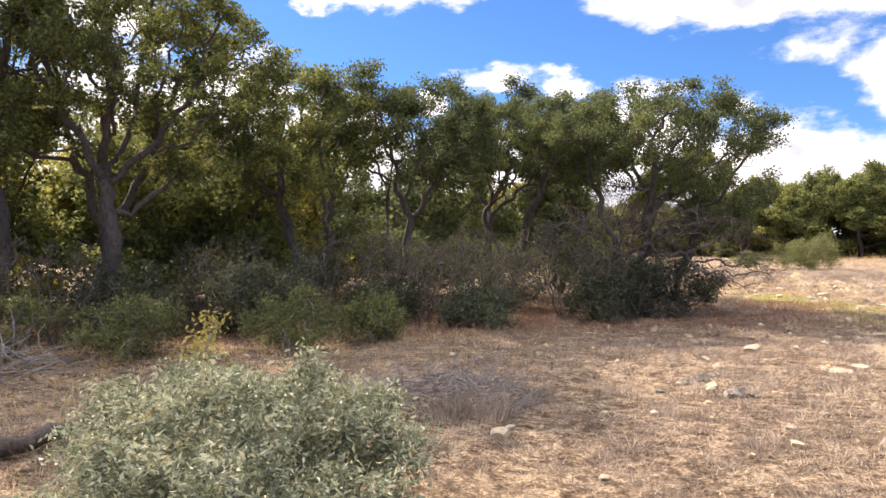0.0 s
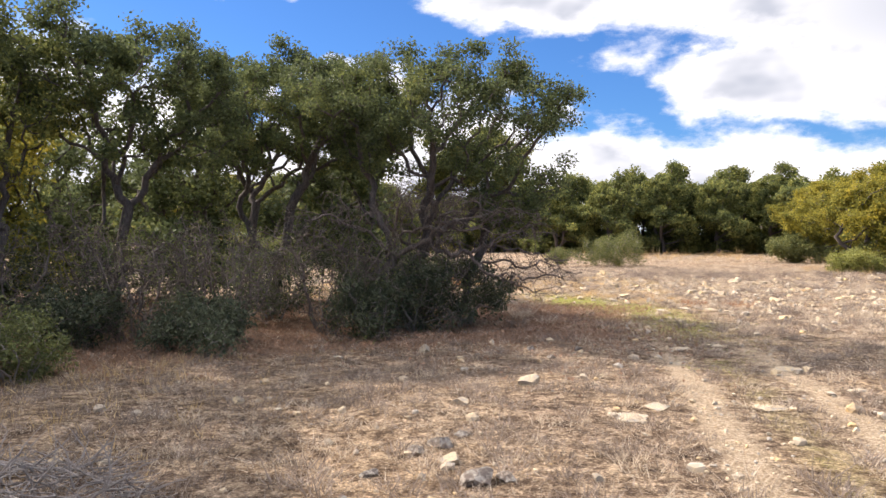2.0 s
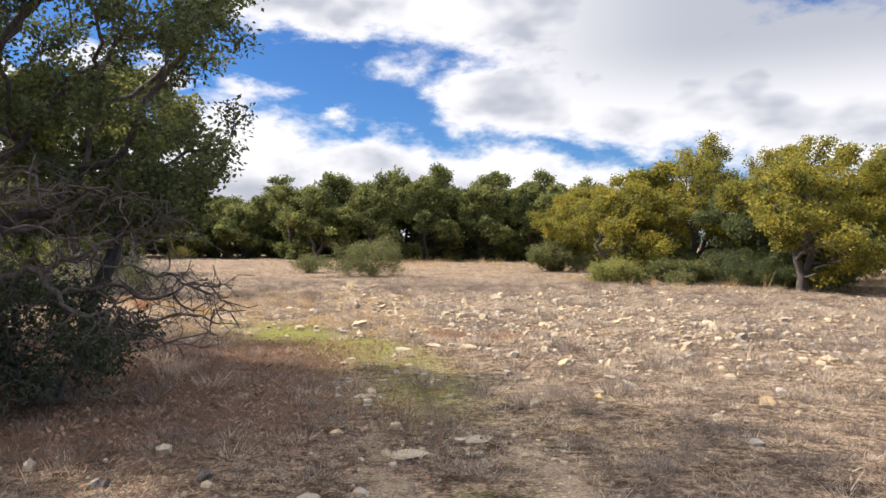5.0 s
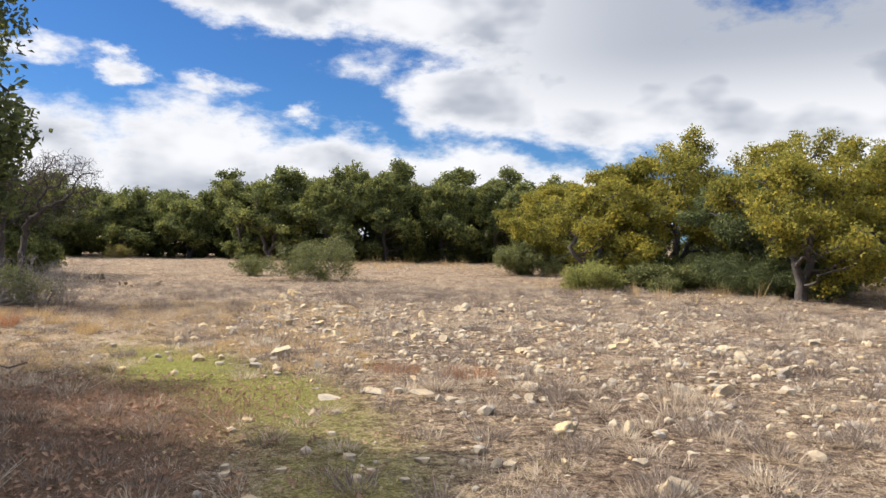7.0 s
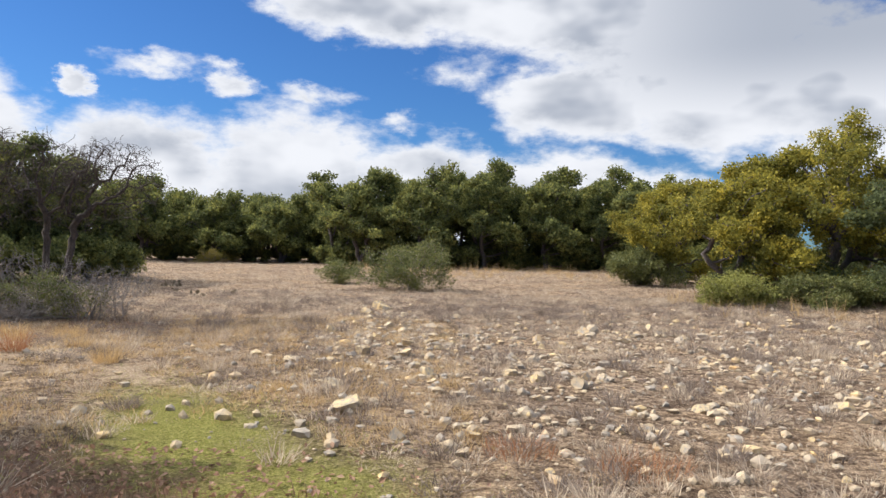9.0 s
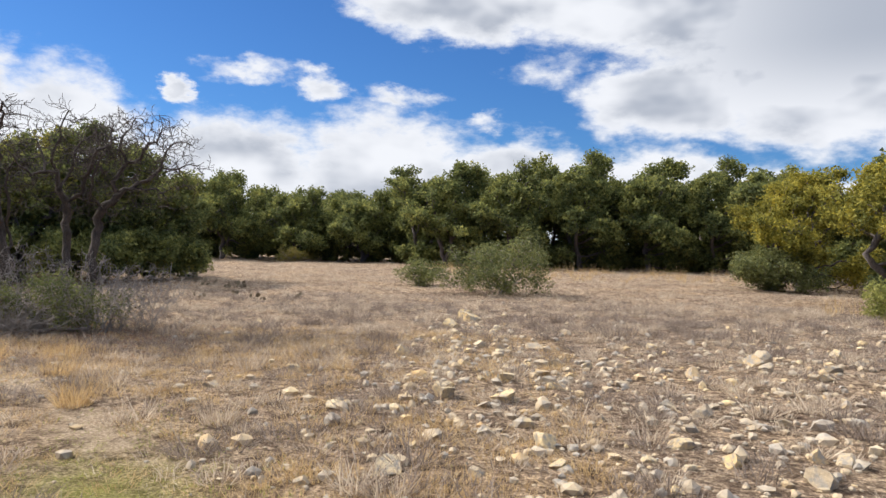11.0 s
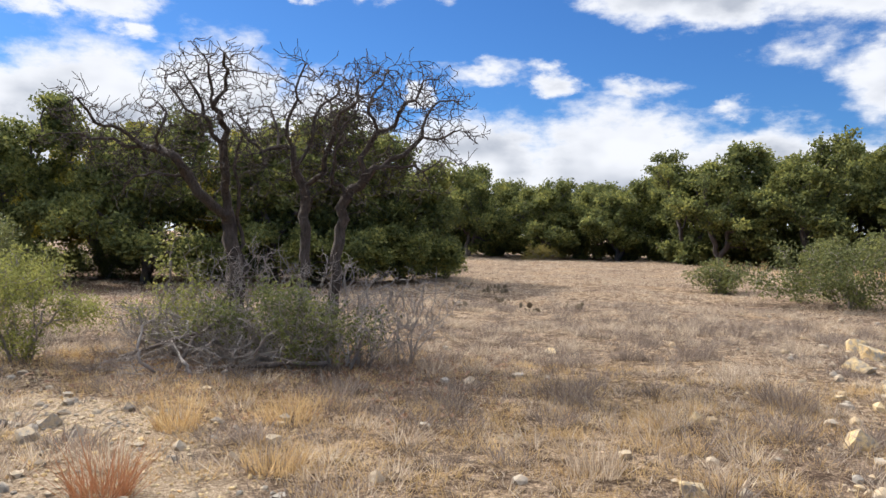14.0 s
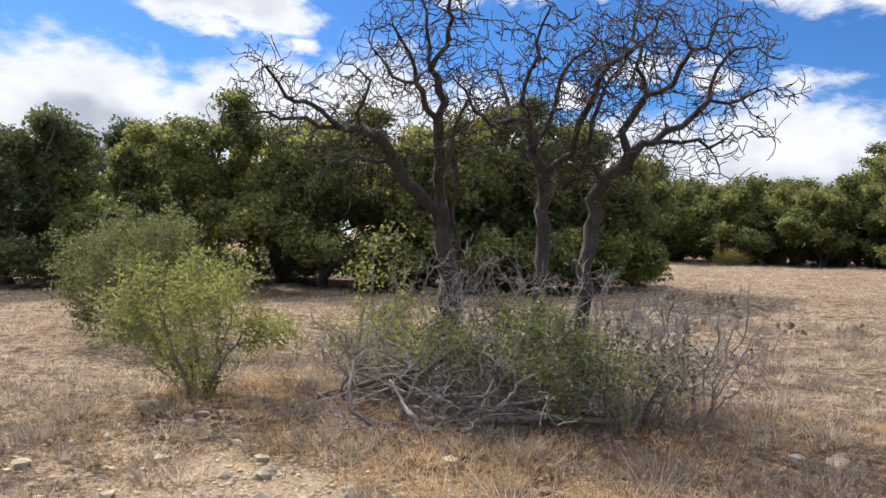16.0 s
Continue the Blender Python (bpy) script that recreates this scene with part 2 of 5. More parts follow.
def blade_material(name, stops, through=0.25):
    m, nt, b = material(name, 0.8)
    rnd = nt.nodes.new("ShaderNodeNewGeometry").outputs["Random Per Island"]
    big = tex_noise(nt, 2.6, 5.0, 0.65)
    s = nt.nodes.new("ShaderNodeMath")
    s.operation = "MULTIPLY_ADD"
    nt.links.new(big, s.inputs[0])
    s.inputs[1].default_value = 1.2
    h = nt.nodes.new("ShaderNodeMath")
    h.operation = "MULTIPLY_ADD"
    nt.links.new(rnd, h.inputs[0])
    h.inputs[1].default_value, h.inputs[2].default_value = 0.5, -0.35
    nt.links.new(h.outputs[0], s.inputs[2])
    col = ramp(nt, s.outputs[0], stops)
    nt.links.new(col, b.inputs["Base Color"])
    tr = nt.nodes.new("ShaderNodeBsdfTranslucent")
    nt.links.new(col, tr.inputs["Color"])
    ms = nt.nodes.new("ShaderNodeMixShader")
    ms.inputs[0].default_value = through
    nt.links.new(b.outputs[0], ms.inputs[1]), nt.links.new(tr.outputs[0], ms.inputs[2])
    nt.links.new(ms.outputs[0], nt.nodes["Material Output"].inputs[0])
    return m


STRAW = blade_material("dry grass", [(0.12, (0.20, 0.148, 0.108)), (0.40, (0.44, 0.345, 0.255)), (0.64, (0.63, 0.515, 0.385)), (0.9, (0.77, 0.65, 0.48))], 0.4)
GREYGRASS = blade_material("grey dead grass", [(0.12, (0.105, 0.078, 0.064)), (0.5, (0.255, 0.198, 0.158)), (0.9, (0.48, 0.39, 0.31))], 0.35)
GREEN = blade_material("short green grass", [(0.1, (0.19, 0.19, 0.05)), (0.5, (0.35, 0.35, 0.085)), (0.9, (0.54, 0.48, 0.17))], 0.4)
GOLDGRASS = blade_material("golden bunch grass", [(0.1, (0.30, 0.185, 0.08)), (0.5, (0.56, 0.39, 0.19)), (0.9, (0.74, 0.55, 0.30))], 0.4)
RUSTGRASS = blade_material("rust bluestem", [(0.0, (0.30, 0.13, 0.06)), (0.5, (0.42, 0.20, 0.10)), (1.0, (0.50, 0.30, 0.15))])
LITTER = blade_material("dead oak leaves", [(0.0, (0.16, 0.09, 0.06)), (0.5, (0.32, 0.185, 0.115)), (1.0, (0.45, 0.30, 0.20))], 0.2)
CACTUS = foliage("prickly pear pad", [(0.1, (0.13, 0.11, 0.07)), (0.6, (0.21, 0.16, 0.105)), (1.0, (0.26, 0.18, 0.12))], 0.0, 0.8)


def ground_material():
    m, nt, b = material("pasture soil", 0.97)
    b.inputs["Specular IOR Level"].default_value = 0.1
    fine = tex_noise(nt, 42, 6.0, 0.75)
    mid = tex_noise(nt, 3.4, 8.0, 0.78)
    big = tex_noise(nt, 0.5, 4.0, 0.6)
    # dark noise is both bare soil and painted-in shade between tufts
    straw = ramp(nt, fine, [(0.34, (0.105, 0.076, 0.059)), (0.48, (0.35, 0.272, 0.20)), (0.62, (0.74, 0.61, 0.455))])
    tone = ramp(nt, mid, [(0.40, (0.42, 0.375, 0.345)), (0.56, (1.13, 1.07, 1.0))])
    col = blend(nt, 1.0, straw, tone, "MULTIPLY")
    clump = tex_noise(nt, 11, 3.0, 0.6)
    col = blend(nt, 1.0, col, ramp(nt, clump, [(0.39, (0.46, 0.42, 0.41)), (0.57, (1.12, 1.11, 1.10))]), "MULTIPLY")
    col = blend(nt, 0.8, col, ramp(nt, big, [(0.36, (0.70, 0.66, 0.66)), (0.5, (1.0, 0.98, 0.95)), (0.64, (1.15, 1.08, 0.95))]), "MULTIPLY")
    cover = nt.nodes.new("ShaderNodeVertexColor")
    cover.layer_name = "cover"
    sep = nt.nodes.new("ShaderNodeSeparateColor")
    nt.links.new(cover.outputs[0], sep.inputs[0])

    def edge(src, n, lo, hi):
        a = nt.nodes.new("ShaderNodeMath")
        a.operation = "MULTIPLY_ADD"
        nt.links.new(n, a.inputs[0])
        a.inputs[1].default_value = 1.0
        s = nt.nodes.new("ShaderNodeMath")
        s.operation = "SUBTRACT"
        nt.links.new(src, s.inputs[0])
        s.inputs[1].default_value = 0.5
        nt.links.new(s.outputs[0], a.inputs[2])
        r = nt.nodes.new("ShaderNodeMapRange")
        r.interpolation_type = "SMOOTHSTEP"
        r.inputs["From Min"].default_value, r.inputs["From Max"].default_value = lo, hi
        nt.links.new(a.outputs[0], r.inputs["Value"])
        return r.outputs[0]

    pale = ramp(nt, fine, [(0.36, (0.24, 0.165, 0.105)), (0.5, (0.52, 0.385, 0.255)), (0.62, (0.74, 0.60, 0.44))])
    lush = ramp(nt, fine, [(0.36, (0.14, 0.13, 0.035)), (0.5, (0.30, 0.29, 0.07)), (0.64, (0.50, 0.43, 0.16))])
    litter = ramp(nt, fine, [(0.3, (0.11, 0.07, 0.05)), (0.55, (0.26, 0.165, 0.11)), (0.8, (0.42, 0.29, 0.20))])
    col = blend(nt, edge(sep.outputs[2], mid, 0.3, 0.7), col, litter)
    col = blend(nt, edge(sep.outputs[1], mid, 0.15, 0.8), col, lush)
    col = blend(nt, edge(sep.outputs[0], mid, 0.35, 0.7), col, pale)
    nt.links.new(col, b.inputs["Base Color"])
    both = nt.nodes.new("ShaderNodeMath")
    both.operation = "MULTIPLY_ADD"
    nt.links.new(mid, both.inputs[0]), nt.links.new(fine, both.inputs[2])
    both.inputs[1].default_value = 2.2
    bump(nt, b, both.outputs[0], 1.0, 0.06)
    return m


GROUND = ground_material()


# ---------------------------------------------------------------- mesh helpers
def mesh_of(name, verts, faces, mat, smooth=False):
    """A mesh from arrays: verts (n, 3) and a list of face arrays (m, k)."""
    me = bpy.data.meshes.new(name)
    verts = np.asarray(verts, np.float32)
    faces = [np.asarray(f, np.int32) for f in faces if len(f)]
    me.vertices.add(len(verts))
    me.vertices.foreach_set("co", verts.ravel())
    loops = np.concatenate([f.ravel() for f in faces])
    sizes = np.concatenate([np.full(len(f), f.shape[1], np.int32) for f in faces])
    me.loops.add(len(loops))
    me.loops.foreach_set("vertex_index", loops)
    me.polygons.add(len(sizes))
    me.polygons.foreach_set("loop_start", np.concatenate([[0], np.cumsum(sizes)[:-1]]).astype(np.int32))
    me.polygons.foreach_set("use_smooth", np.full(len(sizes), smooth))
    me.update(calc_edges=True)
    me.materials.append(mat)
    return me


def part(name, me, parent, label=""):
    ob = new(name, me)
    ob.parent = parent
    if label:
        tagged(ob, label)
    return ob


def thing(name, x, y, label, category, group="", z=None):
    ob = new(name)
    ob.empty_display_size = 0.2
    ob.location = (x, y, float(land(x, y)) if z is None else z)
    return tagged(ob, label, category, group)


def unit(v):
    return v / np.maximum(np.linalg.norm(v, axis=-1, keepdims=True), 1e-9)


def land(x, y):
    """Height of the ground."""
    x, y = np.asarray(x, float), np.asarray(y, float)
    z = 0.025 * np.sin(x * 1.3 + 0.4 * y) + 0.02 * np.sin(y * 1.7 - 0.6 * x + 1) + 0.012 * np.sin(3.1 * x + 2.3 * y)
    near = np.exp(-((x - 0.65) / 3.0) ** 2)
    return z * (1 - 0.5 * near) - 0.01


# ---- the two-wheel track: its centre line
TRACK = np.array([(1.2, -40), (0.9, -10), (0.75, -2), (0.68, 4), (0.66, 8), (0.55, 11), (0.3, 13.5), (-0.4, 16.0),
                  (-2.2, 18.6), (-4.6, 20.9), (-7.2, 22.0), (-11, 22.8), (-20, 23), (-45, 20)], float)


def track_at(x, y):
    """Signed offset from the track's centre line and the place along it."""
    best, side, along = np.full(np.shape(x), 1e9), np.zeros(np.shape(x)), np.zeros(np.shape(x))
    run = 0.0
    for a, b in zip(TRACK[:-1], TRACK[1:]):
        d = b - a
        ln = np.hypot(*d)
        u = np.clip(((x - a[0]) * d[0] + (y - a[1]) * d[1]) / ln ** 2, 0, 1)
        px, py = x - a[0] - u * d[0], y - a[1] - u * d[1]
        dist = np.hypot(px, py)
        s = np.sign(d[0] * py - d[1] * px)
        hit = dist < best
        best, side, along = np.where(hit, dist, best), np.where(hit, -s * dist, side), np.where(hit, run + u * ln, along)
        run += ln
    return side, along


def bell(v, c, w):
    return np.exp(-((v - c) / w) ** 2)


def covers(x, y):
    """How far the ground at a place is bare, green or littered with oak leaves."""
    side, along = track_at(x, y)
    front = np.clip((12.5 - y) / 3.0, 0, 1)
    bare = (bell(side, -0.55, 0.28) + bell(side, 0.55, 0.28)) * (0.25 + 0.5 * front)
    bare += 0.8 * np.exp(-(((x + 6.3) / 1.5) ** 2 + ((y - 22.1) / 0.65) ** 2) ** 1.5)
    bare += 0.6 * np.exp(-(((x + 5.0) / 1.0) ** 2 + ((y - 21.1) / 0.6) ** 2))
    bare += 0.42 * np.exp(-(((x + 3.0) / 2.2) ** 2 + ((y - 20.0) / 1.1) ** 2))
    green = bell(side, 0.1, 1.0) * np.clip((y - 10.0) / 2.5, 0, 1) * np.clip((x + 3.6) / 1.6, 0, 1) * (y < 22) * (0.82 + 0.16 * np.sin(2.1 * x + 1.2 * np.sin(1.7 * y)))
    green *= 0.55 + 0.45 * np.exp(-((x + 1.3) / 2.0) ** 2 - ((y - 16.4) / 2.0) ** 2)
    green += 0.34 * bell(side, 0, 0.35) * (y < 10)
    line = np.interp(x, [-14, -9, -6, -3.2, -1.9, -1.0], [4, 6.6, 8.6, 11.0, 12.4, 15])
    litter = 1 / (1 + np.exp(np.clip(-(y - line + 0.5) / 0.5, -50, 50))) * np.clip((0.6 - x) / 1.6, 0, 1) * np.clip((18 - y) / 2, 0, 1) * np.clip((x + 19) / 4, 0, 1)
    litter += 0.8 * np.exp(-(((x + 1.6) / 1.8) ** 2 + ((y - 12.4) / 2.6) ** 2))
    litter += 0.8 * np.exp(-(((x + 6.2) / 2.0) ** 2 + ((y - 24.4) / 1.2) ** 2))
    litter += np.exp(-(((x + 17) / 7) ** 4 + ((y - 33) / 5) ** 4))
    return np.clip(bare, 0, 1), np.clip(green, 0, 1), np.clip(litter, 0, 1)


# ---------------------------------------------------------------- ground
def axis_lines(lo, hi, step, far):
    mid = list(np.arange(lo, hi + 1e-6, step))
    up, down, d = [], [], step
    a, b = hi, lo
    while a < far:
        d *= 1.22
        a, b = a + d, b - d
        up.append(a), down.append(b)
    return np.array(down[::-1] + mid + up)


gx, gy = axis_lines(-14, 14, 0.2, 1800), axis_lines(-6, 40, 0.2, 1800)
GX, GY = np.meshgrid(gx, gy)
GZ = np.where((np.abs(GX) < 60) & (np.abs(GY) < 90), land(GX, GY), -0.02)
nx, ny = len(gx), len(gy)
idx = np.arange(nx * ny).reshape(ny, nx)
quads = np.stack([idx[:-1, :-1], idx[:-1, 1:], idx[1:, 1:], idx[1:, :-1]], -1).reshape(-1, 4)
me = mesh_of("ground", np.stack([GX, GY, GZ], -1).reshape(-1, 3), [quads], GROUND, True)
layer = me.color_attributes.new("cover", "FLOAT_COLOR", "POINT")
bare, green, litter = covers(GX.ravel(), GY.ravel())
layer.data.foreach_set("color", np.stack([bare, green, litter, np.ones_like(bare)], -1).astype(np.float32).ravel())
tagged(new("ground", me), "dry winter pasture with a faint wheel track", "ground", kind="structure")


# ---------------------------------------------------------------- trees and shrubs
def in_blobs(blobs, n, rng, shell=0.45):
    """Random points in ellipsoids (x, y, z, rx, ry, rz), more of them towards the skin."""
    w = np.array([b[3] * b[4] * b[5] for b in blobs]) ** 0.8
    pick = rng.choice(len(blobs), n, p=w / w.sum())
    B = np.array(blobs, float)[pick]
    d = unit(rng.normal(size=(n, 3)))
    r = rng.uniform(shell ** 3, 1, n) ** (1 / 3)
    return B[:, :3] + d * r[:, None] * B[:, 3:]


def grow(stems, att, rng, step=0.17, kill=0.3, jitter=0.35, rounds=140, start=None):
    """Branches that reach for the points att, from the given stems (polylines). Returns nodes and parents."""
    pos, par = [], []
    for s in stems or []:
        for k, p in enumerate(s):
            par.append(-1 if k == 0 else len(pos) - 1)
            pos.append(p)
    pos, par = (np.array(pos, float), np.array(par)) if start is None else start
    d = np.linalg.norm(att[:, None] - pos[None], axis=2)
    near, dist = d.argmin(1), d.min(1)
    for _ in range(rounds):
        if not len(att):
            break
        ids, inv = np.unique(near, return_inverse=True)
        pull = np.zeros((len(ids), 3))
        np.add.at(pull, inv, unit(att - pos[near]))
        cand = pos[ids] + step * unit(unit(pull) + jitter * rng.normal(size=pull.shape))
        ok = np.linalg.norm(cand[:, None] - pos[None], axis=2).min(1) > 0.5 * step
        cand, src = cand[ok], ids[ok]
        if not len(cand):
            jitter += 0.3
            if jitter > 2.5:
                break
            continue
        first = len(pos)
        pos, par = np.vstack([pos, cand]), np.r_[par, src]
        d = np.linalg.norm(att[:, None] - cand[None], axis=2)
        k = d.argmin(1)
        m = d[np.arange(len(att)), k]
        closer = m < dist
        near, dist = np.where(closer, k + first, near), np.where(closer, m, dist)
        keep = dist > kill
        att, near, dist = att[keep], near[keep], dist[keep]
    return pos, par


def twigs(pos, par, rng, share, each, length, droop=0.0):
    """Adds thin two-piece twigs to the outer nodes."""
    kids = np.bincount(par[par >= 0], minlength=len(pos))
    load = loads(par)
    pick = np.where((load <= 4) & (par >= 0) & (rng.random(len(pos)) < share))[0]
    pick = np.repeat(pick, each)
    way = unit(pos[pick] - pos[par[pick]])
    way = unit(way + 0.9 * rng.normal(size=way.shape) - np.array([0, 0, droop]))
    ln = length * rng.uniform(0.5, 1.2, (len(pick), 1))
    a = pos[pick] + way * ln * 0.5
    b = a + unit(way + 0.5 * rng.normal(size=way.shape) + [0, 0, 0.2]) * ln * 0.5
    n = len(pos)
    return np.vstack([pos, a, b]), np.r_[par, pick, np.arange(n, n + len(a))]


def loads(par):
    load = np.zeros(len(par))
    kids = np.bincount(par[par >= 0], minlength=len(par))
    for i in range(len(par) - 1, -1, -1):
        if kids[i] == 0:
            load[i] += 1
        if par[i] >= 0:
            load[par[i]] += load[i]
    return load


def order(pos, par):
    """Sorts nodes so that each parent comes before its children."""
    depth = np.zeros(len(par), int)
    todo = par.copy()
    while (todo >= 0).any():
        depth[todo >= 0] += 1
        todo = np.where(todo >= 0, par[todo], -1)
    o = np.argsort(depth, kind="stable")
    back = np.empty(len(o), int)
    back[o] = np.arange(len(o))
    return pos[o], np.where(par[o] >= 0, back[par[o]], -1)


def chains(pos, par, base_r, tip_r, slim=1.0):
    """Tapered tubes along the branches: a list of (verts, faces, thickness, is a trunk)."""
    load = loads(par)
    rad = tip_r * max(base_r / tip_r, 1.5) ** ((np.log(np.maximum(load, 1)) / math.log(max(load.max(), 2))) ** slim)
    n = len(pos)
    main = np.full(n, -1)
    for i in np.argsort(load, kind="stable"):
        if par[i] >= 0:
            main[par[i]] = i
    made = []
    for s in (i for i in range(n) if par[i] < 0 or main[par[i]] != i):
        chain = [s]
        while main[chain[-1]] >= 0:
            chain.append(main[chain[-1]])
        p, r = pos[chain], rad[chain].copy()
        if par[s] >= 0:
            p, r = np.vstack([pos[par[s]], p]), np.r_[r[0], r]
        else:
            r[0] *= 1.35
        if len(p) < 2:
            continue
        sides = 8 if r.max() > 0.05 else 5 if r.max() > 0.018 else 3
        t = unit(np.gradient(p, axis=0))
        ref = np.array([0.31, 0.83, 0.46]) if abs(t[0][1]) < 0.8 else np.array([0.9, 0.2, 0.38])
        u = unit(np.cross(t, ref))
        w = np.cross(t, u)
        a = np.linspace(0, 2 * np.pi, sides, endpoint=False)
        wob = 1 + 0.14 * np.sin(3 * a[None] + np.arange(len(p))[:, None] * 1.7) * (sides > 5)
        ring = p[:, None] + (r[:, None] * wob)[..., None] * (np.cos(a)[None, :, None] * u[:, None] + np.sin(a)[None, :, None] * w[:, None])
        k = np.arange(sides)
        lo = np.arange(len(p) - 1)[:, None] * sides
        F = np.stack([lo + k, lo + (k + 1) % sides, lo + sides + (k + 1) % sides, lo + sides + k], -1).reshape(-1, 4)
        made.append((ring.reshape(-1, 3), F, float(r.max()), par[s] < 0))
    return made


def joined(list_):
    V, F, n = [], [], 0
    for v, f, *_ in list_:
        V.append(v), F.append(f + n)
        n += len(v)
    return np.vstack(V), np.vstack(F)


def tubes(pos, par, base_r, tip_r):
    return (*joined(chains(pos, par, base_r, tip_r)), None)


def put_wood(root, wood, mat, limbs=9, thick=0.02, rest="twig_crown"):
    """Trunks and the thickest limbs as parts of their own, the fine wood as one part."""
    trunks = [c for c in wood if c[3]]
    side = sorted((c for c in wood if not c[3]), key=lambda c: -c[2])
    big = [c for c in side[:limbs] if c[2] > thick]
    for c in trunks:
        part("trunk", mesh_of("trunk", c[0], [c[1]], mat, True), root)
    for c in big:
        part("limb", mesh_of("limb", c[0], [c[1]], mat, True), root)
    if side[len(big):]:
        V, F = joined(side[len(big):])
        tagged(part(rest, mesh_of(rest, V, [F], mat, True), root), kind="stuff")


def leaf_quads(at, size, rng, narrow=0.5, up=0.7, plain=False):
    """Small folded leaves at the given places; plain: one triangle each, for trees that stay far off."""
    n = len(at)
    nrm = unit(rng.normal(size=(n, 3)) + [0, 0, up])
    a = unit(np.cross(nrm, rng.normal(size=(n, 3))))
    b = np.cross(nrm, a)
    s = size * rng.uniform(0.65, 1.35, (n, 1))
    if plain:
        v = np.stack([at, at + a * s + b * s * narrow * 0.6, at + a * s * 0.9 - b * s * narrow * 0.6], 1)
        return v.reshape(-1, 3), np.arange(3 * n).reshape(n, 3)
    v = np.stack([at, at + a * s * 0.55 + b * s * narrow * 0.5 + nrm * s * 0.12, at + a * s, at + a * s * 0.5 - b * s * narrow * 0.5 + nrm * s * 0.12], 1)
    return v.reshape(-1, 3), np.arange(4 * n).reshape(n, 4)


def trunk_line(lean, height, rng, n=6, wander=0.06):
    k = np.linspace(0, 1, n)[:, None]
    p = k * np.array([lean[0], lean[1], height])
    p[1:-1] += rng.normal(size=(n - 2, 3)) * wander * [1, 1, 0.3]
    return p - [0, 0, 0.05]


def make_tree(seed, blobs, stems, attract=420, leaves=20000, size=0.055, base_r=0.13, tip_r=0.006, spread=0.13, twig=0.38, kill=0.32, step=0.18, shell=0.45, narrow=0.6, plain=False, up=0.8, bare_to=0.0):
    """Meshes of a trunk with its limbs and of a crown, round the origin."""
    rng = np.random.default_rng(seed)
    att = in_blobs(blobs, attract, rng, shell)
    pos, par = grow(stems, att, rng, step, kill)
    pos, par = order(*twigs(pos, par, rng, twig, 2, 0.26))
    wood = chains(pos, par, base_r, tip_r)
    ends = np.where(loads(par) <= 3)[0]
    ends = ends[pos[ends, 2] > 0.35]
    ends = ends[rng.random(len(ends)) < 0.8]
    share = rng.uniform(0.15, 1.85, len(ends))
    if bare_to:
        share *= np.clip((pos[ends, 2] - bare_to) / 0.9, 0.06, 1)
    pick = rng.choice(ends, leaves, p=share / share.sum())
    at = pos[pick] + unit(rng.normal(size=(leaves, 3))) * (rng.random((leaves, 1)) ** 0.5) * spread * 1.7 * np.array([1, 1, 0.7])
    at[:, 2] = np.maximum(at[:, 2], 0.03)
    LV, LF = leaf_quads(at, size, rng, narrow, up, plain)
    return wood, (LV, LF)


def place_tree(name, x, y, trunk, crown, bark_mat, leaf_mat, label, category, group="", limbs=7):
    root = thing(name, x, y, label, category, group)
    put_wood(root, trunk, bark_mat, limbs)
    if crown is not None:
        part("crown", mesh_of("crown", crown[0], [crown[1]], leaf_mat), root)
    return root


def oak(seed, x, y, blobs, stems, mat=None, label="", **kw):
    """One oak of the thicket: blobs are given in the world and brought to its foot."""
    local = [(b[0] - x, b[1] - y, *b[2:]) for b in blobs]
    trunk, crown = make_tree(seed, local, stems, tip_r=0.0075, **{"bare_to": 1.9, **kw})
    return place_tree("oak_tree", x, y, trunk, crown, BARK, mat or LEAF_OAK, label, "tree", "oaks of the thicket")


def far_oak(seed, x, y, h, w, mat, label, group, leaves=12000, size=0.1, base_r=0.13, skirt=0.35, name="oak_tree"):
    """A broad oak; skirt says how low its foliage hangs, as a share of its height."""
    rng = np.random.default_rng(seed + 300)
    blobs = [(0, 0, h * 0.56, w * 0.32, w * 0.32, h * 0.32)]
    for k in range(30):
        a = 6.283 * (k * 0.382 + rng.random() * 0.1)
        zc = h * (skirt + (0.92 - skirt) * ((k * 0.618) % 1.0))
        r = w * rng.uniform(0.14, 0.46) * (1.1 - 0.75 * max(0.0, zc / h - 0.5))
        blobs.append((math.cos(a) * r, math.sin(a) * r, zc, w * rng.uniform(0.06, 0.14), w * rng.uniform(0.06, 0.14), h * rng.uniform(0.06, 0.14)))
    stems = [trunk_line((rng.normal() * 0.3, rng.normal() * 0.3), h * 0.26, rng), trunk_line((rng.normal() * 0.6, rng.normal() * 0.5), h * 0.3, rng)]
    trunk, crown = make_tree(seed, blobs, stems, attract=700, leaves=leaves, size=size, base_r=base_r, tip_r=0.012, spread=0.17 + size * 0.5, kill=0.36, step=0.24, plain=True, narrow=0.75, up=0.6, twig=0.3)
    return place_tree(name, x, y, trunk, crown, BARK, mat, label, "tree", group, 3)


rr = np.random.default_rng(5)

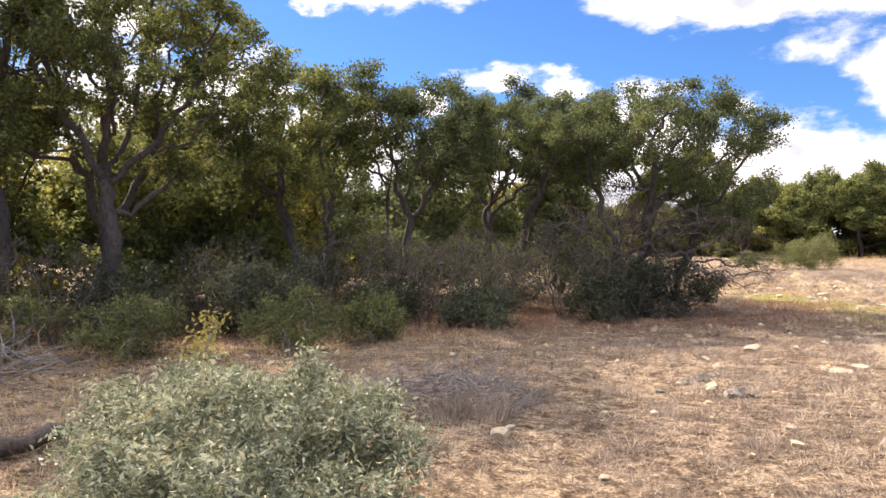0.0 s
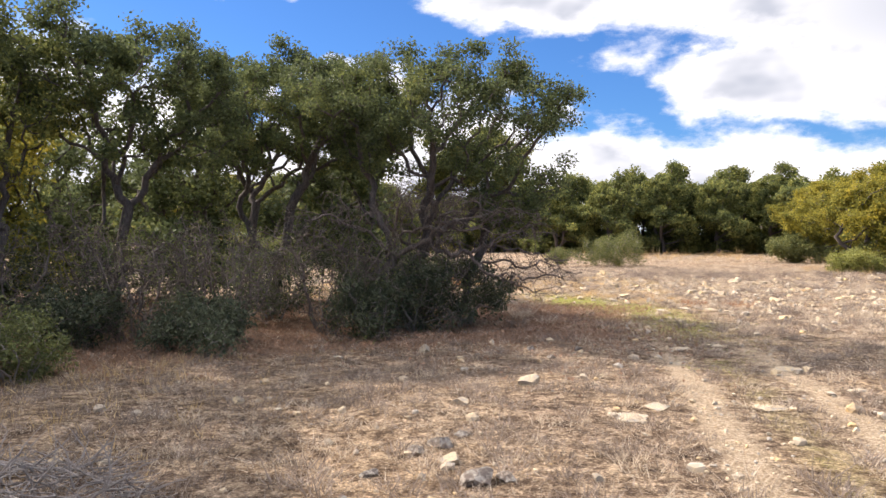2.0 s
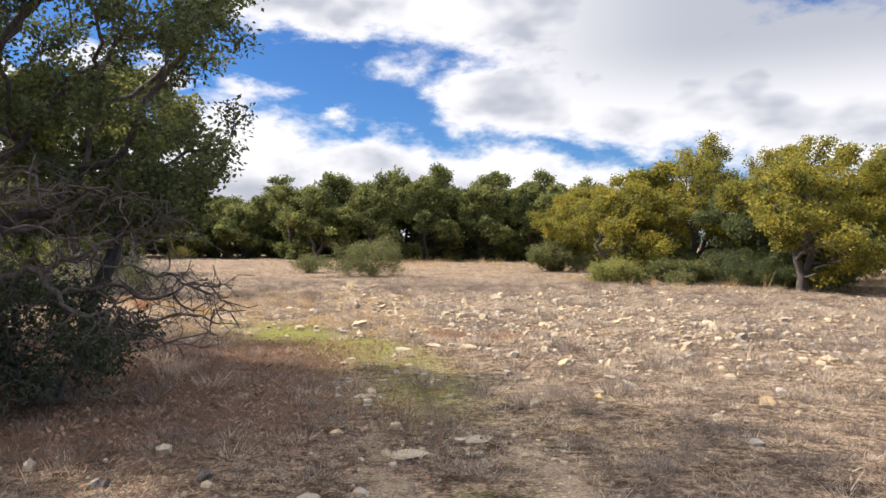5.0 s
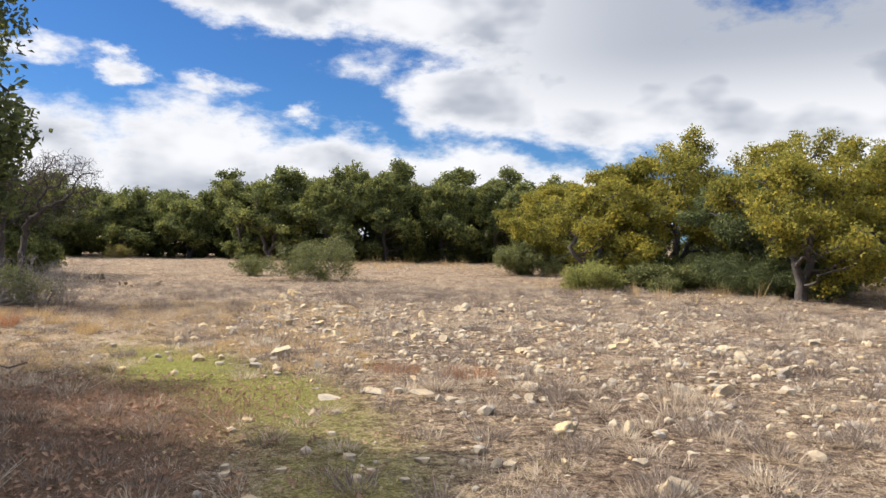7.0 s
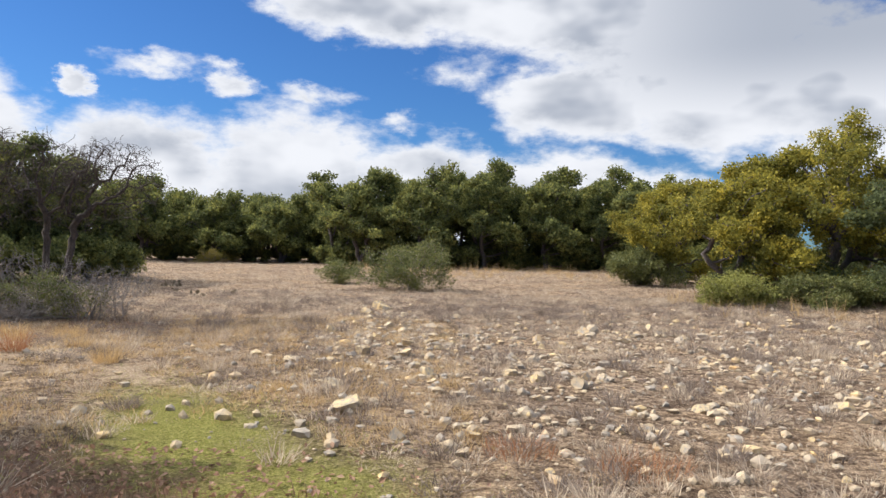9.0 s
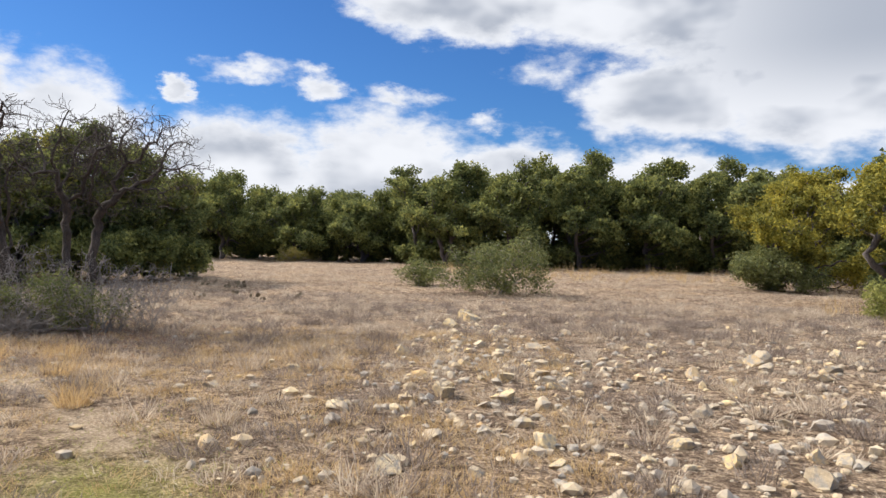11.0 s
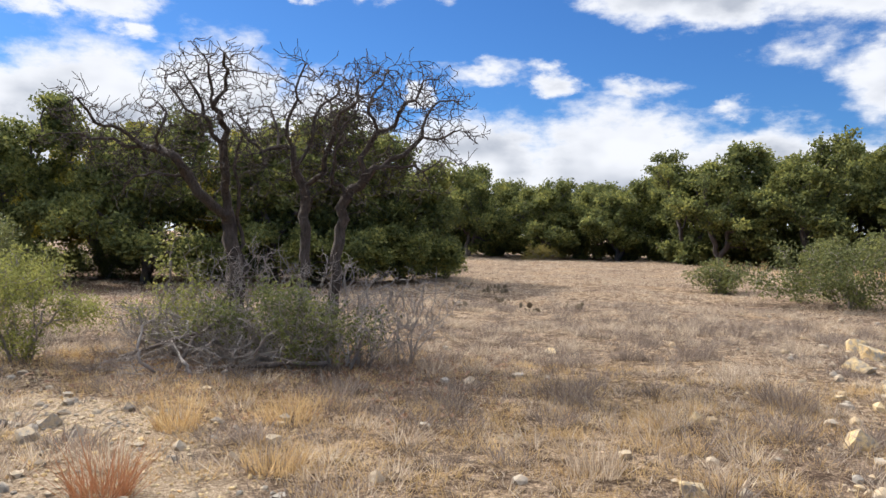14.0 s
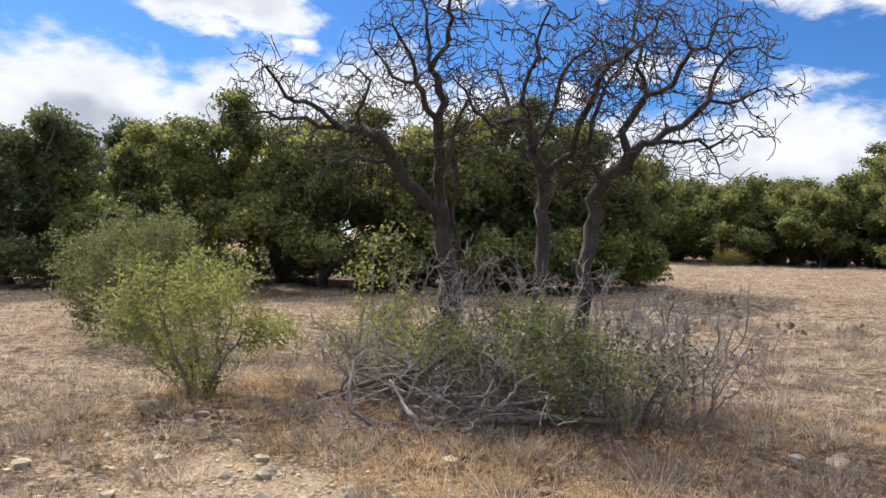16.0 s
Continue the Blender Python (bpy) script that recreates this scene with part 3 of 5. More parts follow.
# the thicket beside the start of the walk
END_OAK = oak(11, -4.2, 11.65, [(-2.9, 11.7, 3.35, 1.9, 1.6, 1.0), (-4.2, 11.9, 3.6, 1.3, 1.5, 0.9), (-2.1, 12.2, 2.3, 0.95, 1.1, 0.7)],
    [trunk_line((0.1, 0.0), 1.3, rr), trunk_line((0.7, 0.3), 1.6, rr)], label="gnarled oak with dark green crown at the thicket's end",
    attract=850, bare_to=1.2, leaves=58000, size=0.05, base_r=0.095)
oak(21, -3.4, 14.0, [(-2.4, 13.9, 2.1, 0.85, 0.8, 0.55), (-3.2, 14.2, 2.7, 1.1, 1.0, 0.8)],
    [trunk_line((0.5, -0.2), 1.3, rr)], mat=LEAF_DARK, label="dark oak behind the thicket's end", bare_to=0.8, leaves=22000, size=0.06, base_r=0.08)
oak(12, -6.66, 12.95, [(-6.0, 13.0, 3.6, 1.7, 1.7, 1.1), (-5.2, 12.5, 3.9, 1.2, 1.2, 0.7)],
    [trunk_line((0.35, -0.1), 1.7, rr), trunk_line((-0.5, 0.1), 1.6, rr)], label="slender crooked oak with yellowing green crown", leaves=32000, size=0.06, base_r=0.08)
oak(13, -8.0, 14.6, [(-7.6, 14.5, 4.1, 1.8, 1.7, 1.3), (-6.4, 15, 3.4, 1.4, 1.4, 1.0)], [trunk_line((0.3, -0.2), 2.2, rr)], label="tall thin oak rising behind its neighbours", leaves=30000, size=0.068, base_r=0.085)
oak(14, -8.4, 10.9, [(-7.9, 10.6, 3.8, 1.8, 1.6, 1.2), (-8.6, 9.9, 4.1, 1.1, 1.0, 0.9), (-7.0, 11.0, 3.2, 1.0, 1.0, 0.7)], [trunk_line((0.4, -0.3), 1.9, rr), trunk_line((-0.5, 0.3), 1.7, rr)],
    label="forked oak with olive green crown in the thicket", leaves=34000, size=0.06, base_r=0.08)
oak(15, -9.6, 9.2, [(-9.5, 8.9, 3.6, 1.7, 1.6, 1.4), (-9.0, 8.0, 2.9, 1.1, 1.0, 0.8)], [trunk_line((-0.2, -0.2), 1.7, rr), trunk_line((0.5, 0.2), 1.7, rr)], mat=LEAF_DARK,
    label="oak with dense dark crown in the thicket", leaves=34000, size=0.062, base_r=0.09)
oak(16, -11.4, 5.9, [(-10.6, 6.1, 4.3, 2.2, 2.0, 1.5), (-9.9, 6.9, 3.3, 1.4, 1.3, 0.9), (-11.6, 4.8, 4.2, 1.7, 1.6, 1.5), (-10.2, 7.2, 4.6, 1.4, 1.4, 1.2), (-10.6, 5.6, 5.5, 1.9, 1.6, 0.9)],
    [trunk_line((0.2, 0.1), 1.6, rr), trunk_line((0.8, -0.3), 1.7, rr)], mat=LEAF_DARK, label="large oak with heavy dark crown and crooked limbs",
    attract=1000, leaves=64000, size=0.064, base_r=0.12)
oak(17, -12.0, 4.6, [(-12.0, 4.0, 4.2, 2.0, 1.8, 1.5), (-11.4, 3.4, 3.4, 1.3, 1.2, 0.9), (-12.0, 4.2, 5.5, 1.9, 1.6, 0.9)], [trunk_line((0.1, 0.1), 1.7, rr), trunk_line((-0.8, -0.4), 1.5, rr)], mat=LEAF_DARK,
    label="large oak with low crooked limbs at the thicket's edge", attract=800, leaves=46000, size=0.066, base_r=0.12)
# LEAF_GOLD here paints sunlight into the colour of the rear crowns
for k_, (x_, y_, h_, w_, m_) in enumerate([(-12.6, 12.2, 4.6, 4.4, LEAF_GOLD), (-15.0, 9.2, 4.6, 4.6, LEAF_GOLD), (-10.2, 15.6, 4.6, 4.4, LEAF_OAK), (-17.0, 5.5, 4.6, 4.6, LEAF_GOLD), (-6.9, 17.3, 4.2, 3.8, LEAF_OAK), (-13.6, 15.6, 4.8, 4.6, LEAF_OAK), (-14.2, 5.4, 4.4, 4.2, LEAF_DARK), (-13.4, 8.2, 4.4, 4.2, LEAF_DARK), (-15.6, 2.6, 4.4, 4.4, LEAF_DARK), (-19.0, 8.6, 4.6, 4.8, LEAF_GOLD), (-14.8, 11.2, 5.0, 4.8, LEAF_DARK), (-11.7, 9.9, 4.2, 3.4, LEAF_DARK), (-17.6, 13.0, 5.2, 5.0, LEAF_DARK)]):
    far_oak(180 + k_, x_, y_, h_, w_, m_, "low oak with sunlit yellow-green leaves behind the thicket", "oaks of the thicket", leaves=13000, size=0.10, skirt=0.12, base_r=0.1)


def make_shrub(seed, blobs, stems=7, leaves=6000, size=0.04, attract=160, spread=0.07, tip=0.003, base=0.02, foot=0.15, narrow=0.45, kill=0.16, step=0.1, plain=False):
    rng = np.random.default_rng(seed)
    att = in_blobs(blobs, attract, rng, 0.35)
    cx, cy = np.mean([b[0] for b in blobs]), np.mean([b[1] for b in blobs])
    lines = []
    for k in range(stems):
        a = rng.uniform(0, 6.283)
        f = np.array([cx + math.cos(a) * foot * rng.random(), cy + math.sin(a) * foot * rng.random(), -0.03])
        out = np.array([math.cos(a) * 0.12, math.sin(a) * 0.12, 0.25])
        lines.append(np.array([f, f + out * 0.5, f + out + rng.normal(size=3) * 0.03]))
    pos, par = grow(lines, att, rng, step, kill, 0.3, 60)
    pos, par = order(*twigs(pos, par, rng, 0.7, 2, 0.14))
    V, F, rad = tubes(pos, par, base, tip)
    crown = None
    if leaves:
        ends = np.where(loads(par) <= 3)[0]
        pick = rng.choice(ends, leaves)
        at = pos[pick] + unit(rng.normal(size=(leaves, 3))) * (rng.random((leaves, 1)) ** 0.5) * spread * 2.0
        at[:, 2] = np.maximum(at[:, 2], 0.02)
        crown = leaf_quads(at, size, rng, narrow, 0.8, plain)
    return (V, F), crown


def shrub(seed, x, y, w, h, mat, label, name="shrub", category="shrub", group="", deep=None, low=0.0, lumps=5, rise=(0.12, 0.76), stem_mat=None, **kw):
    """A many-stemmed shrub w wide and h high, its outline broken into lumps."""
    rng = np.random.default_rng(seed + 900)
    blobs = [(0, 0, h * (0.46 + low / 2), w * 0.35, (deep or w) * 0.35, h * 0.39)]
    for k in range(lumps):
        a = 6.283 * (k + rng.random() * 0.6) / lumps
        r = rng.uniform(0.22, 0.42) * w
        blobs.append((math.cos(a) * r, math.sin(a) * r * (deep or w) / w, h * rng.uniform(*rise), w * rng.uniform(0.12, 0.19), w * 0.17, h * rng.uniform(0.12, 0.24)))
    stem, crown = make_shrub(seed, blobs, **kw)
    root = thing(name, x, y, label, category, group)
    part("stem", mesh_of("stem", stem[0], [stem[1]], stem_mat or TWIG, True), root)
    if crown is not None:
        part("foliage", mesh_of("foliage", crown[0], [crown[1]], mat), root)
    return root


# foreground and thicket understorey
shrub(31, -3.86, 0.42, 2.3, 1.08, LEAF_SAGE, "rounded grey-green shrub with small pale leaves on dry grass", leaves=42000, size=0.042, attract=520, lumps=12, narrow=0.36, spread=0.06, low=-0.1, rise=(0.1, 0.5))
shrub(32, -5.4, 2.0, 0.45, 1.15, LEAF_YELLOW, "thin sapling with yellow autumn leaves", name="sapling", category="sapling", leaves=420, size=0.05, attract=50, stems=3)
for k, (x, y, w, h) in enumerate([(-8.9, 4.4, 1.6, 0.95), (-10.3, 3.5, 1.6, 1.0), (-7.4, 5.9, 1.5, 1.0), (-6.7, 6.9, 1.3, 0.9)]):
    shrub(40 + k, x, y, w, h, LEAF_OLIVE, "thin brownish shrub with sparse olive leaves", leaves=5200, size=0.05, attract=240, group="low shrubs before the thicket")
for k, (x, y, w, h) in enumerate([(-3.0, 12.5, 2.3, 1.35), (-4.2, 11.0, 1.7, 1.05), (-6.0, 9.2, 1.8, 0.75), (-7.6, 8.9, 1.6, 0.9), (-9.2, 7.2, 2.2, 1.5), (-10.9, 6.2, 2.2, 1.4), (-3.7, 11.7, 1.7, 1.3),
                                  (-6.4, 12.4, 2.4, 1.5), (-8.6, 12.2, 2.6, 1.6), (-10.6, 10.6, 2.6, 1.7), (-12.4, 8.2, 2.8, 1.8), (-4.8, 13.6, 2.4, 1.6)]):
    shrub(50 + k, x, y, w, h, LEAF_CEDAR, "dark evergreen shrub in the shade of the oaks", leaves=6000, size=0.06, attract=260, spread=0.09, group="evergreen shrubs under the oaks")
for k, (x, y, w, h) in enumerate([(-5.0, 11.3, 2.6, 2.2), (-6.1, 10.2, 2.4, 2.0), (-7.2, 9.6, 2.4, 1.9), (-8.6, 8.6, 2.6, 2.1), (-10.0, 7.5, 2.6, 2.0), (-3.6, 12.1, 2.4, 1.9), (-11.0, 5.0, 2.4, 1.9), (-4.2, 11.2, 2.0, 1.8), (-9.7, 6.9, 2.0, 1.7),
                                  (-6.8, 11.4, 2.6, 2.3), (-8.0, 10.2, 2.4, 2.2)]):
    shrub(60 + k, x, y, w, h, LEAF_OLIVE, "leafless tangle of grey-brown brush under the oaks", name="brush", category="brush", leaves=1200, size=0.04, attract=480, stems=18, stem_mat=BARK_PALE,
          group="bare brush under the oaks", base=0.018, tip=0.0045, kill=0.12)


# ---- bare trees by the end of the walk
R, Fw = np.array([0.85, 0.53]), np.array([-0.53, 0.85])


def skeleton(limbs, rng, lean, step=0.12):
    """Nodes and parents of a tree drawn by its main limbs: each a line of (across, z), wandering in depth, that springs from the limb nearest to its start."""
    pos, par = [], []
    for k, line in enumerate(limbs):
        depth = np.cumsum(np.r_[0, rng.normal(size=len(line) - 1) * (0.03 if k == 0 else 0.16)])
        if k:
            d0 = np.array([(p[0] - line[0][0]) ** 2 + (p[2] - line[0][1]) ** 2 for p in pos])
            last = int(d0.argmin())
            depth += pos[last][1]
        else:
            last = -1
        for (a0, z0), (a1, z1), e0, e1 in zip(line[:-1], line[1:], depth[:-1], depth[1:]):
            n = max(1, int(round(math.dist((a0, z0, e0), (a1, z1, e1)) / step)))
            for u in range(0 if last < 0 else 1, n + 1):
                f = u / n
                kink = rng.normal(size=3) * 0.022 * (0 < f < 1)
                pos.append(np.array([a0 + (a1 - a0) * f, e0 + (e1 - e0) * f, z0 + (z1 - z0) * f]) + kink)
                par.append(last)
                last = len(pos) - 1
    pos = np.array(pos)
    pos[:, 1] -= lean * np.maximum(pos[:, 2] - 1.5, 0)
    return np.c_[pos[:, :1] * R + pos[:, 1:2] * Fw, pos[:, 2]], np.array(par)


def bare_tree(seed, x, y, limbs, base_r, label, attract, lean, reach=0.46):
    """A leafless tree: its main limbs as lines, fine kinked wood grown round them."""
    rng = np.random.default_rng(seed)
    pos, par = skeleton(limbs, rng, lean)
    outer = pos[(pos[:, 2] > 1.85)]
    # more fine wood towards the tips
    w = (outer[:, 2] - 1.5) ** 1.2 + 0.5 * np.hypot(outer[:, 0], outer[:, 1])
    seedp = outer[rng.choice(len(outer), attract, p=w / w.sum())]
    att = seedp + unit(rng.normal(size=(attract, 3))) * rng.random((attract, 1)) ** 0.6 * reach * np.array([1, 1, 0.8]) - [0, 0, 0.05]
    att = att[att[:, 2] < 3.42]
    pos, par = grow(None, att, rng, 0.085, 0.09, 0.42, 120, (pos, par))
    pos, par = order(*twigs(pos, par, rng, 0.7, 1, 0.15))
    root = thing("bare_tree", x, y, label, "tree", "bare trees in the pasture")
    put_wood(root, chains(pos, par, base_r, 0.0042, 1.5), BARK_GREY, 22, 0.012)
    return root


bare_tree(71, -7.86, 25.72, [[(0.03, -0.08), (0.03, 0.8), (-0.04, 1.4), (-0.06, 1.74), (-0.05, 2.07), (-0.06, 2.43), (-0.19, 2.55), (-0.27, 2.76), (-0.32, 3.0), (-0.44, 3.19)],
                             [(0.03, 0.1), (0.13, 0.7), (0.1, 1.4), (0.1, 1.84), (0.05, 2.16), (0.09, 2.43), (0.23, 2.64)],
                             [(-0.05, 1.6), (-0.29, 1.79), (-0.5, 2.07), (-0.61, 2.28), (-0.83, 2.39), (-1.1, 2.44), (-1.34, 2.63), (-1.52, 2.65), (-1.64, 2.88)],
                             [(-0.83, 2.39), (-0.78, 2.56), (-0.71, 2.8), (-0.83, 2.92)], [(-1.1, 2.44), (-1.31, 2.43), (-1.58, 2.51), (-1.81, 2.53)],
                             [(-0.06, 2.43), (0.0, 2.6), (-0.11, 2.8), (-0.13, 3.07), (-0.17, 3.33)], [(-0.11, 2.8), (0.04, 3.0), (0.09, 3.3)], [(-0.27, 2.76), (-0.5, 2.84), (-0.66, 3.07)],
                             [(-0.48, 2.03), (-0.77, 2.07), (-1.06, 2.03), (-1.33, 1.74)]],
          0.1, "leafless grey-barked tree with twisting limbs", 2600, 0.5)
bare_tree(72, -6.45, 25.8, [[(0.0, -0.06), (0.02, 0.5), (0.07, 1.15), (0.09, 1.42), (0.18, 1.8), (0.39, 2.03), (0.49, 2.14), (0.82, 2.29), (1.04, 2.51), (1.08, 2.75), (1.23, 2.93)],
                            [(1.04, 2.51), (1.21, 2.49), (1.38, 2.56)], [(0.39, 2.03), (0.39, 2.35), (0.52, 2.56), (0.71, 2.62), (0.81, 2.86), (1.01, 3.11)],
                            [(0.52, 2.56), (0.39, 2.75), (0.48, 3.02), (0.59, 3.2)], [(0.18, 1.8), (0.0, 1.94), (0.02, 2.28), (0.12, 2.56), (0.27, 2.75)], [(0.49, 2.14), (0.79, 2.14), (1.18, 2.18)]],
          0.066, "slender leafless tree leaning over dead brush", 2100, 0.2)
bare_tree(73, -6.86, 25.7, [[(0.0, -0.06), (0.05, 0.6), (0.08, 1.3), (0.06, 1.94), (-0.03, 2.09), (-0.06, 2.37), (-0.14, 2.52), (-0.08, 2.78), (-0.03, 3.02), (0.08, 3.29)],
                            [(-0.06, 2.37), (-0.24, 2.37), (-0.41, 2.31), (-0.55, 2.41), (-0.63, 2.56)], [(-0.24, 2.37), (-0.27, 2.63), (-0.36, 2.89)],
                            [(0.06, 1.94), (0.3, 2.06), (0.39, 2.41), (0.46, 2.63), (0.67, 2.78), (0.62, 3.04)], [(-0.03, 2.09), (0.11, 2.37), (0.19, 2.73), (0.3, 2.89), (0.46, 2.99)]],
          0.062, "thin leafless tree standing between two others", 1900, 0.2)

# shrubs round the bare trees
shrub(81, -8.75, 23.45, 1.75, 1.3, LEAF_LIME, "open shrub with yellow-green leaves on many thin stems", leaves=9000, size=0.038, base=0.012, attract=320, low=0.2, lumps=6, stems=12)
shrub(82, -11.7, 24.8, 1.9, 1.75, LEAF_OLIVE, "tall olive green shrub with dense fine leaves", leaves=9000, size=0.055, attract=340, lumps=9)
shrub(83, -13.6, 26.0, 2.6, 2.2, LEAF_OLIVE, "tall olive green shrub with dense fine leaves", leaves=9000, size=0.05, attract=280, lumps=5)
shrub(84, -7.6, 24.6, 1.5, 0.95, LEAF_LIME, "low shrub with sparse yellow-green leaves under the bare tree", leaves=2600, size=0.045, attract=160)
shrub(85, -6.2, 24.45, 1.9, 1.0, LEAF_OLIVE, "low green shrub at the foot of the bare tree", leaves=4200, size=0.045, attract=220)
shrub(86, -5.6, 24.6, 1.6, 0.75, LEAF_OLIVE, "low twiggy shrub at the foot of the bare tree", leaves=1600, size=0.04, attract=260)
shrub(87, -8.15, 25.1, 0.7, 1.35, LEAF_LIME, "sapling with bright yellow-green leaves beside the trunk", name="sapling", category="sapling", leaves=650, size=0.05, attract=60, stems=3, low=0.7)
for k, (x, y, w, h) in enumerate([(-6.9, 25.1, 1.7, 1.5), (-6.2, 25.4, 1.5, 1.4), (-5.2, 25.4, 1.5, 1.2), (-7.3, 24.4, 1.6, 0.9), (-6.5, 24.2, 1.8, 0.7), (-7.8, 25.5, 1.6, 1.5), (-6.1, 24.3, 1.7, 0.8), (-7.6, 24.3, 1.4, 0.7), (-5.4, 24.8, 1.6, 1.0)]):
    shrub(90 + k, x, y, w, h, LEAF_OLIVE, "tangle of bare grey twigs beneath the trees", name="brush", category="brush", leaves=0, attract=520, stems=14, group="bare brush under the trees", base=0.010, tip=0.003, kill=0.12)

# shrubs of the open pasture
shrub(101, -0.1, 35.3, 3.6, 1.65, LEAF_OLIVE, "broad olive green shrub alone in the pasture", leaves=12000, size=0.075, attract=520, lumps=16, spread=0.11, kill=0.2, step=0.14, rise=(0.12, 0.85))
shrub(102, -2.7, 38.5, 1.8, 1.0, LEAF_OLIVE, "low greyish shrub before the tree line", leaves=3000, size=0.08, attract=160, spread=0.12)
shrub(103, 9.05, 40.7, 3.6, 1.7, LEAF_OLIVE, "grey-green shrub at the edge of the oaks", leaves=10000, size=0.11, attract=260, spread=0.15, kill=0.25, step=0.16)
shrub(104, 9.0, 31.4, 2.6, 1.05, LEAF_LIME, "yellow-green shrub at the foot of the oaks", leaves=8000, size=0.09, attract=200, spread=0.12)
shrub(105, 11.0, 30.9, 2.8, 1.0, LEAF_OLIVE, "dusty green shrub at the foot of the oaks", leaves=8000, size=0.09, attract=200, spread=0.12)
shrub(106, -13.3, 59.0, 2.2, 1.0, LEAF_YELLOW, "golden dry bush before the tree line", leaves=1500, size=0.1, attract=120, spread=0.12)


# ---- oaks turning yellow beyond the stony ground
for k, (x, y, h, w, mat) in enumerate([(10.3, 33.6, 4.6, 4.4, LEAF_GOLD), (13.4, 34.2, 6.2, 5.8, LEAF_GOLD), (17.0, 34.0, 6.2, 5.6, LEAF_GOLD), (13.6, 27.2, 4.9, 5.0, LEAF_GOLD),
                                       (17.5, 28.0, 5.4, 5.0, LEAF_GOLD), (10.6, 42.3, 4.8, 4.6, LEAF_GOLD), (14.5, 30.6, 4.6, 4.6, LEAF_OAK), (21.5, 32.0, 6.0, 5.6, LEAF_OAK)]):
    far_oak(120 + k, x, y, h, w, mat, "spreading oak with yellowing leaves" if mat is LEAF_GOLD else "spreading oak with green crown", "oaks beyond the stony ground", leaves=32000, size=0.085, skirt=0.08)

# ---- dark oak stand behind the bare trees
for k, (x, y, h, w) in enumerate([(-13.8, 34.5, 4.7, 5.0), (-12.6, 36.4, 4.3, 4.6), (-16.6, 32.8, 4.9, 5.4), (-19.6, 30.6, 4.7, 5.2), (-22.4, 28.0, 4.3, 5.0), (-16.0, 36.5, 4.9, 5.2), (-20.0, 34.5, 4.9, 5.4), (-24.5, 31.5, 4.7, 5.4), (-11.6, 38.0, 3.6, 4.4)]):
    # two rear oaks get the gold colour to imitate sunlit crown tops
    far_oak(140 + k, x, y, h, w, LEAF_GOLD if k in (5, 6) else LEAF_OAK if k in (4, 7) else LEAF_DARK, "dense live oak with dark green crown down to the ground", "oak stand behind the bare trees", leaves=36000, size=0.095, skirt=0.10)

# ---- far tree line: a few trees, repeated
kinds = [far_oak(160 + k, x, y, h, w, LEAF_DARK, "tall live oak in the dark tree line", "far tree line", leaves=19000, size=0.15, skirt=0.12)
         for k, (x, y, h, w) in enumerate([(-3.6, 57.5, 6.2, 5.0), (0.4, 57.0, 6.5, 5.2), (4.2, 57.8, 7.3, 5.0), (8.0, 57.5, 6.6, 5.2)])]
low = [far_oak(170 + k, x, y, h, w, LEAF_DARK, "low live oak in the dark tree line", "far tree line", leaves=19000, size=0.15, skirt=0.12)
       for k, (x, y, h, w) in enumerate([(-9.5, 62.0, 4.9, 5.2), (-14.0, 61.5, 5.0, 5.4)])]
rr = np.random.default_rng(8)
for x, y, h in [(12.0, 58.5, 6.4), (15.6, 60.0, 6.3), (19.5, 61, 6.2), (23.5, 61, 6.3), (28, 60, 6.5), (33, 58, 6.4), (38, 56, 6.4), (-1.8, 60.5, 6.3), (2.4, 60.8, 6.9), (6.2, 61, 6.8), (10, 61.5, 6.5), (14, 63, 6.2), (18, 64, 6.2), (-5.4, 60, 5.8), (0.6, 64, 6.4), (4.5, 64.5, 6.8), (8.5, 65, 6.6)]:
    k = kinds[int(rr.integers(4))]
    m = pose(x, y, float(land(x, y)), 0, 0, rr.uniform(0, 360))
    c = copy_thing(k, m)
    c.scale = (rr.uniform(0.92, 1.1),) * 2 + (h / 6.6,)
for x, y, h in [(-18.5, 60.5, 6.0), (-22.5, 59, 5.4), (-27, 57, 5.4), (-32, 54, 5.4), (-37, 50, 5.6), (-11.5, 65, 5.1), (-16, 65, 5.2), (-7.0, 64.5, 5.4), (-20.5, 63.5, 5.6), (-30, 46, 5.6), (-34, 41, 5.6), (-37, 35, 5.8), (-38, 28, 5.8), (-36, 21, 5.8)]:
    k = low[int(rr.integers(2))]
    c = copy_thing(k, pose(x, y, float(land(x, y)), 0, 0, rr.uniform(0, 360)))
    c.scale = (rr.uniform(0.95, 1.12),) * 2 + (h / 5.0,)
# undergrowth added along the tree lines to block light and darken their foot
under = [shrub(190 + k, x, y, 3.6, 1.9, LEAF_DARK, "undergrowth added to darken the foot of the tree line", leaves=4500, size=0.16, attract=120, spread=0.2, kill=0.35, step=0.25, plain=True, narrow=0.8, group="undergrowth of the tree line")
         for k, (x, y) in enumerate([(-4.8, 59.0), (-1.9, 59.2)])]
spots = [(x + rr.uniform(-0.5, 0.5), 59.0 + rr.uniform(-0.5, 0.5)) for x in np.arange(1.0, 21, 2.7)] + [(x, 63.2 + rr.uniform(-0.4, 0.4)) for x in np.arange(-26, -6, 2.8)]
spots += [(x, 67.0 + rr.uniform(-1.5, 1.5)) for x in np.arange(-6, 24, 2.6)] + [(x, 61.4) for x in np.arange(-3, 12, 2.4)]
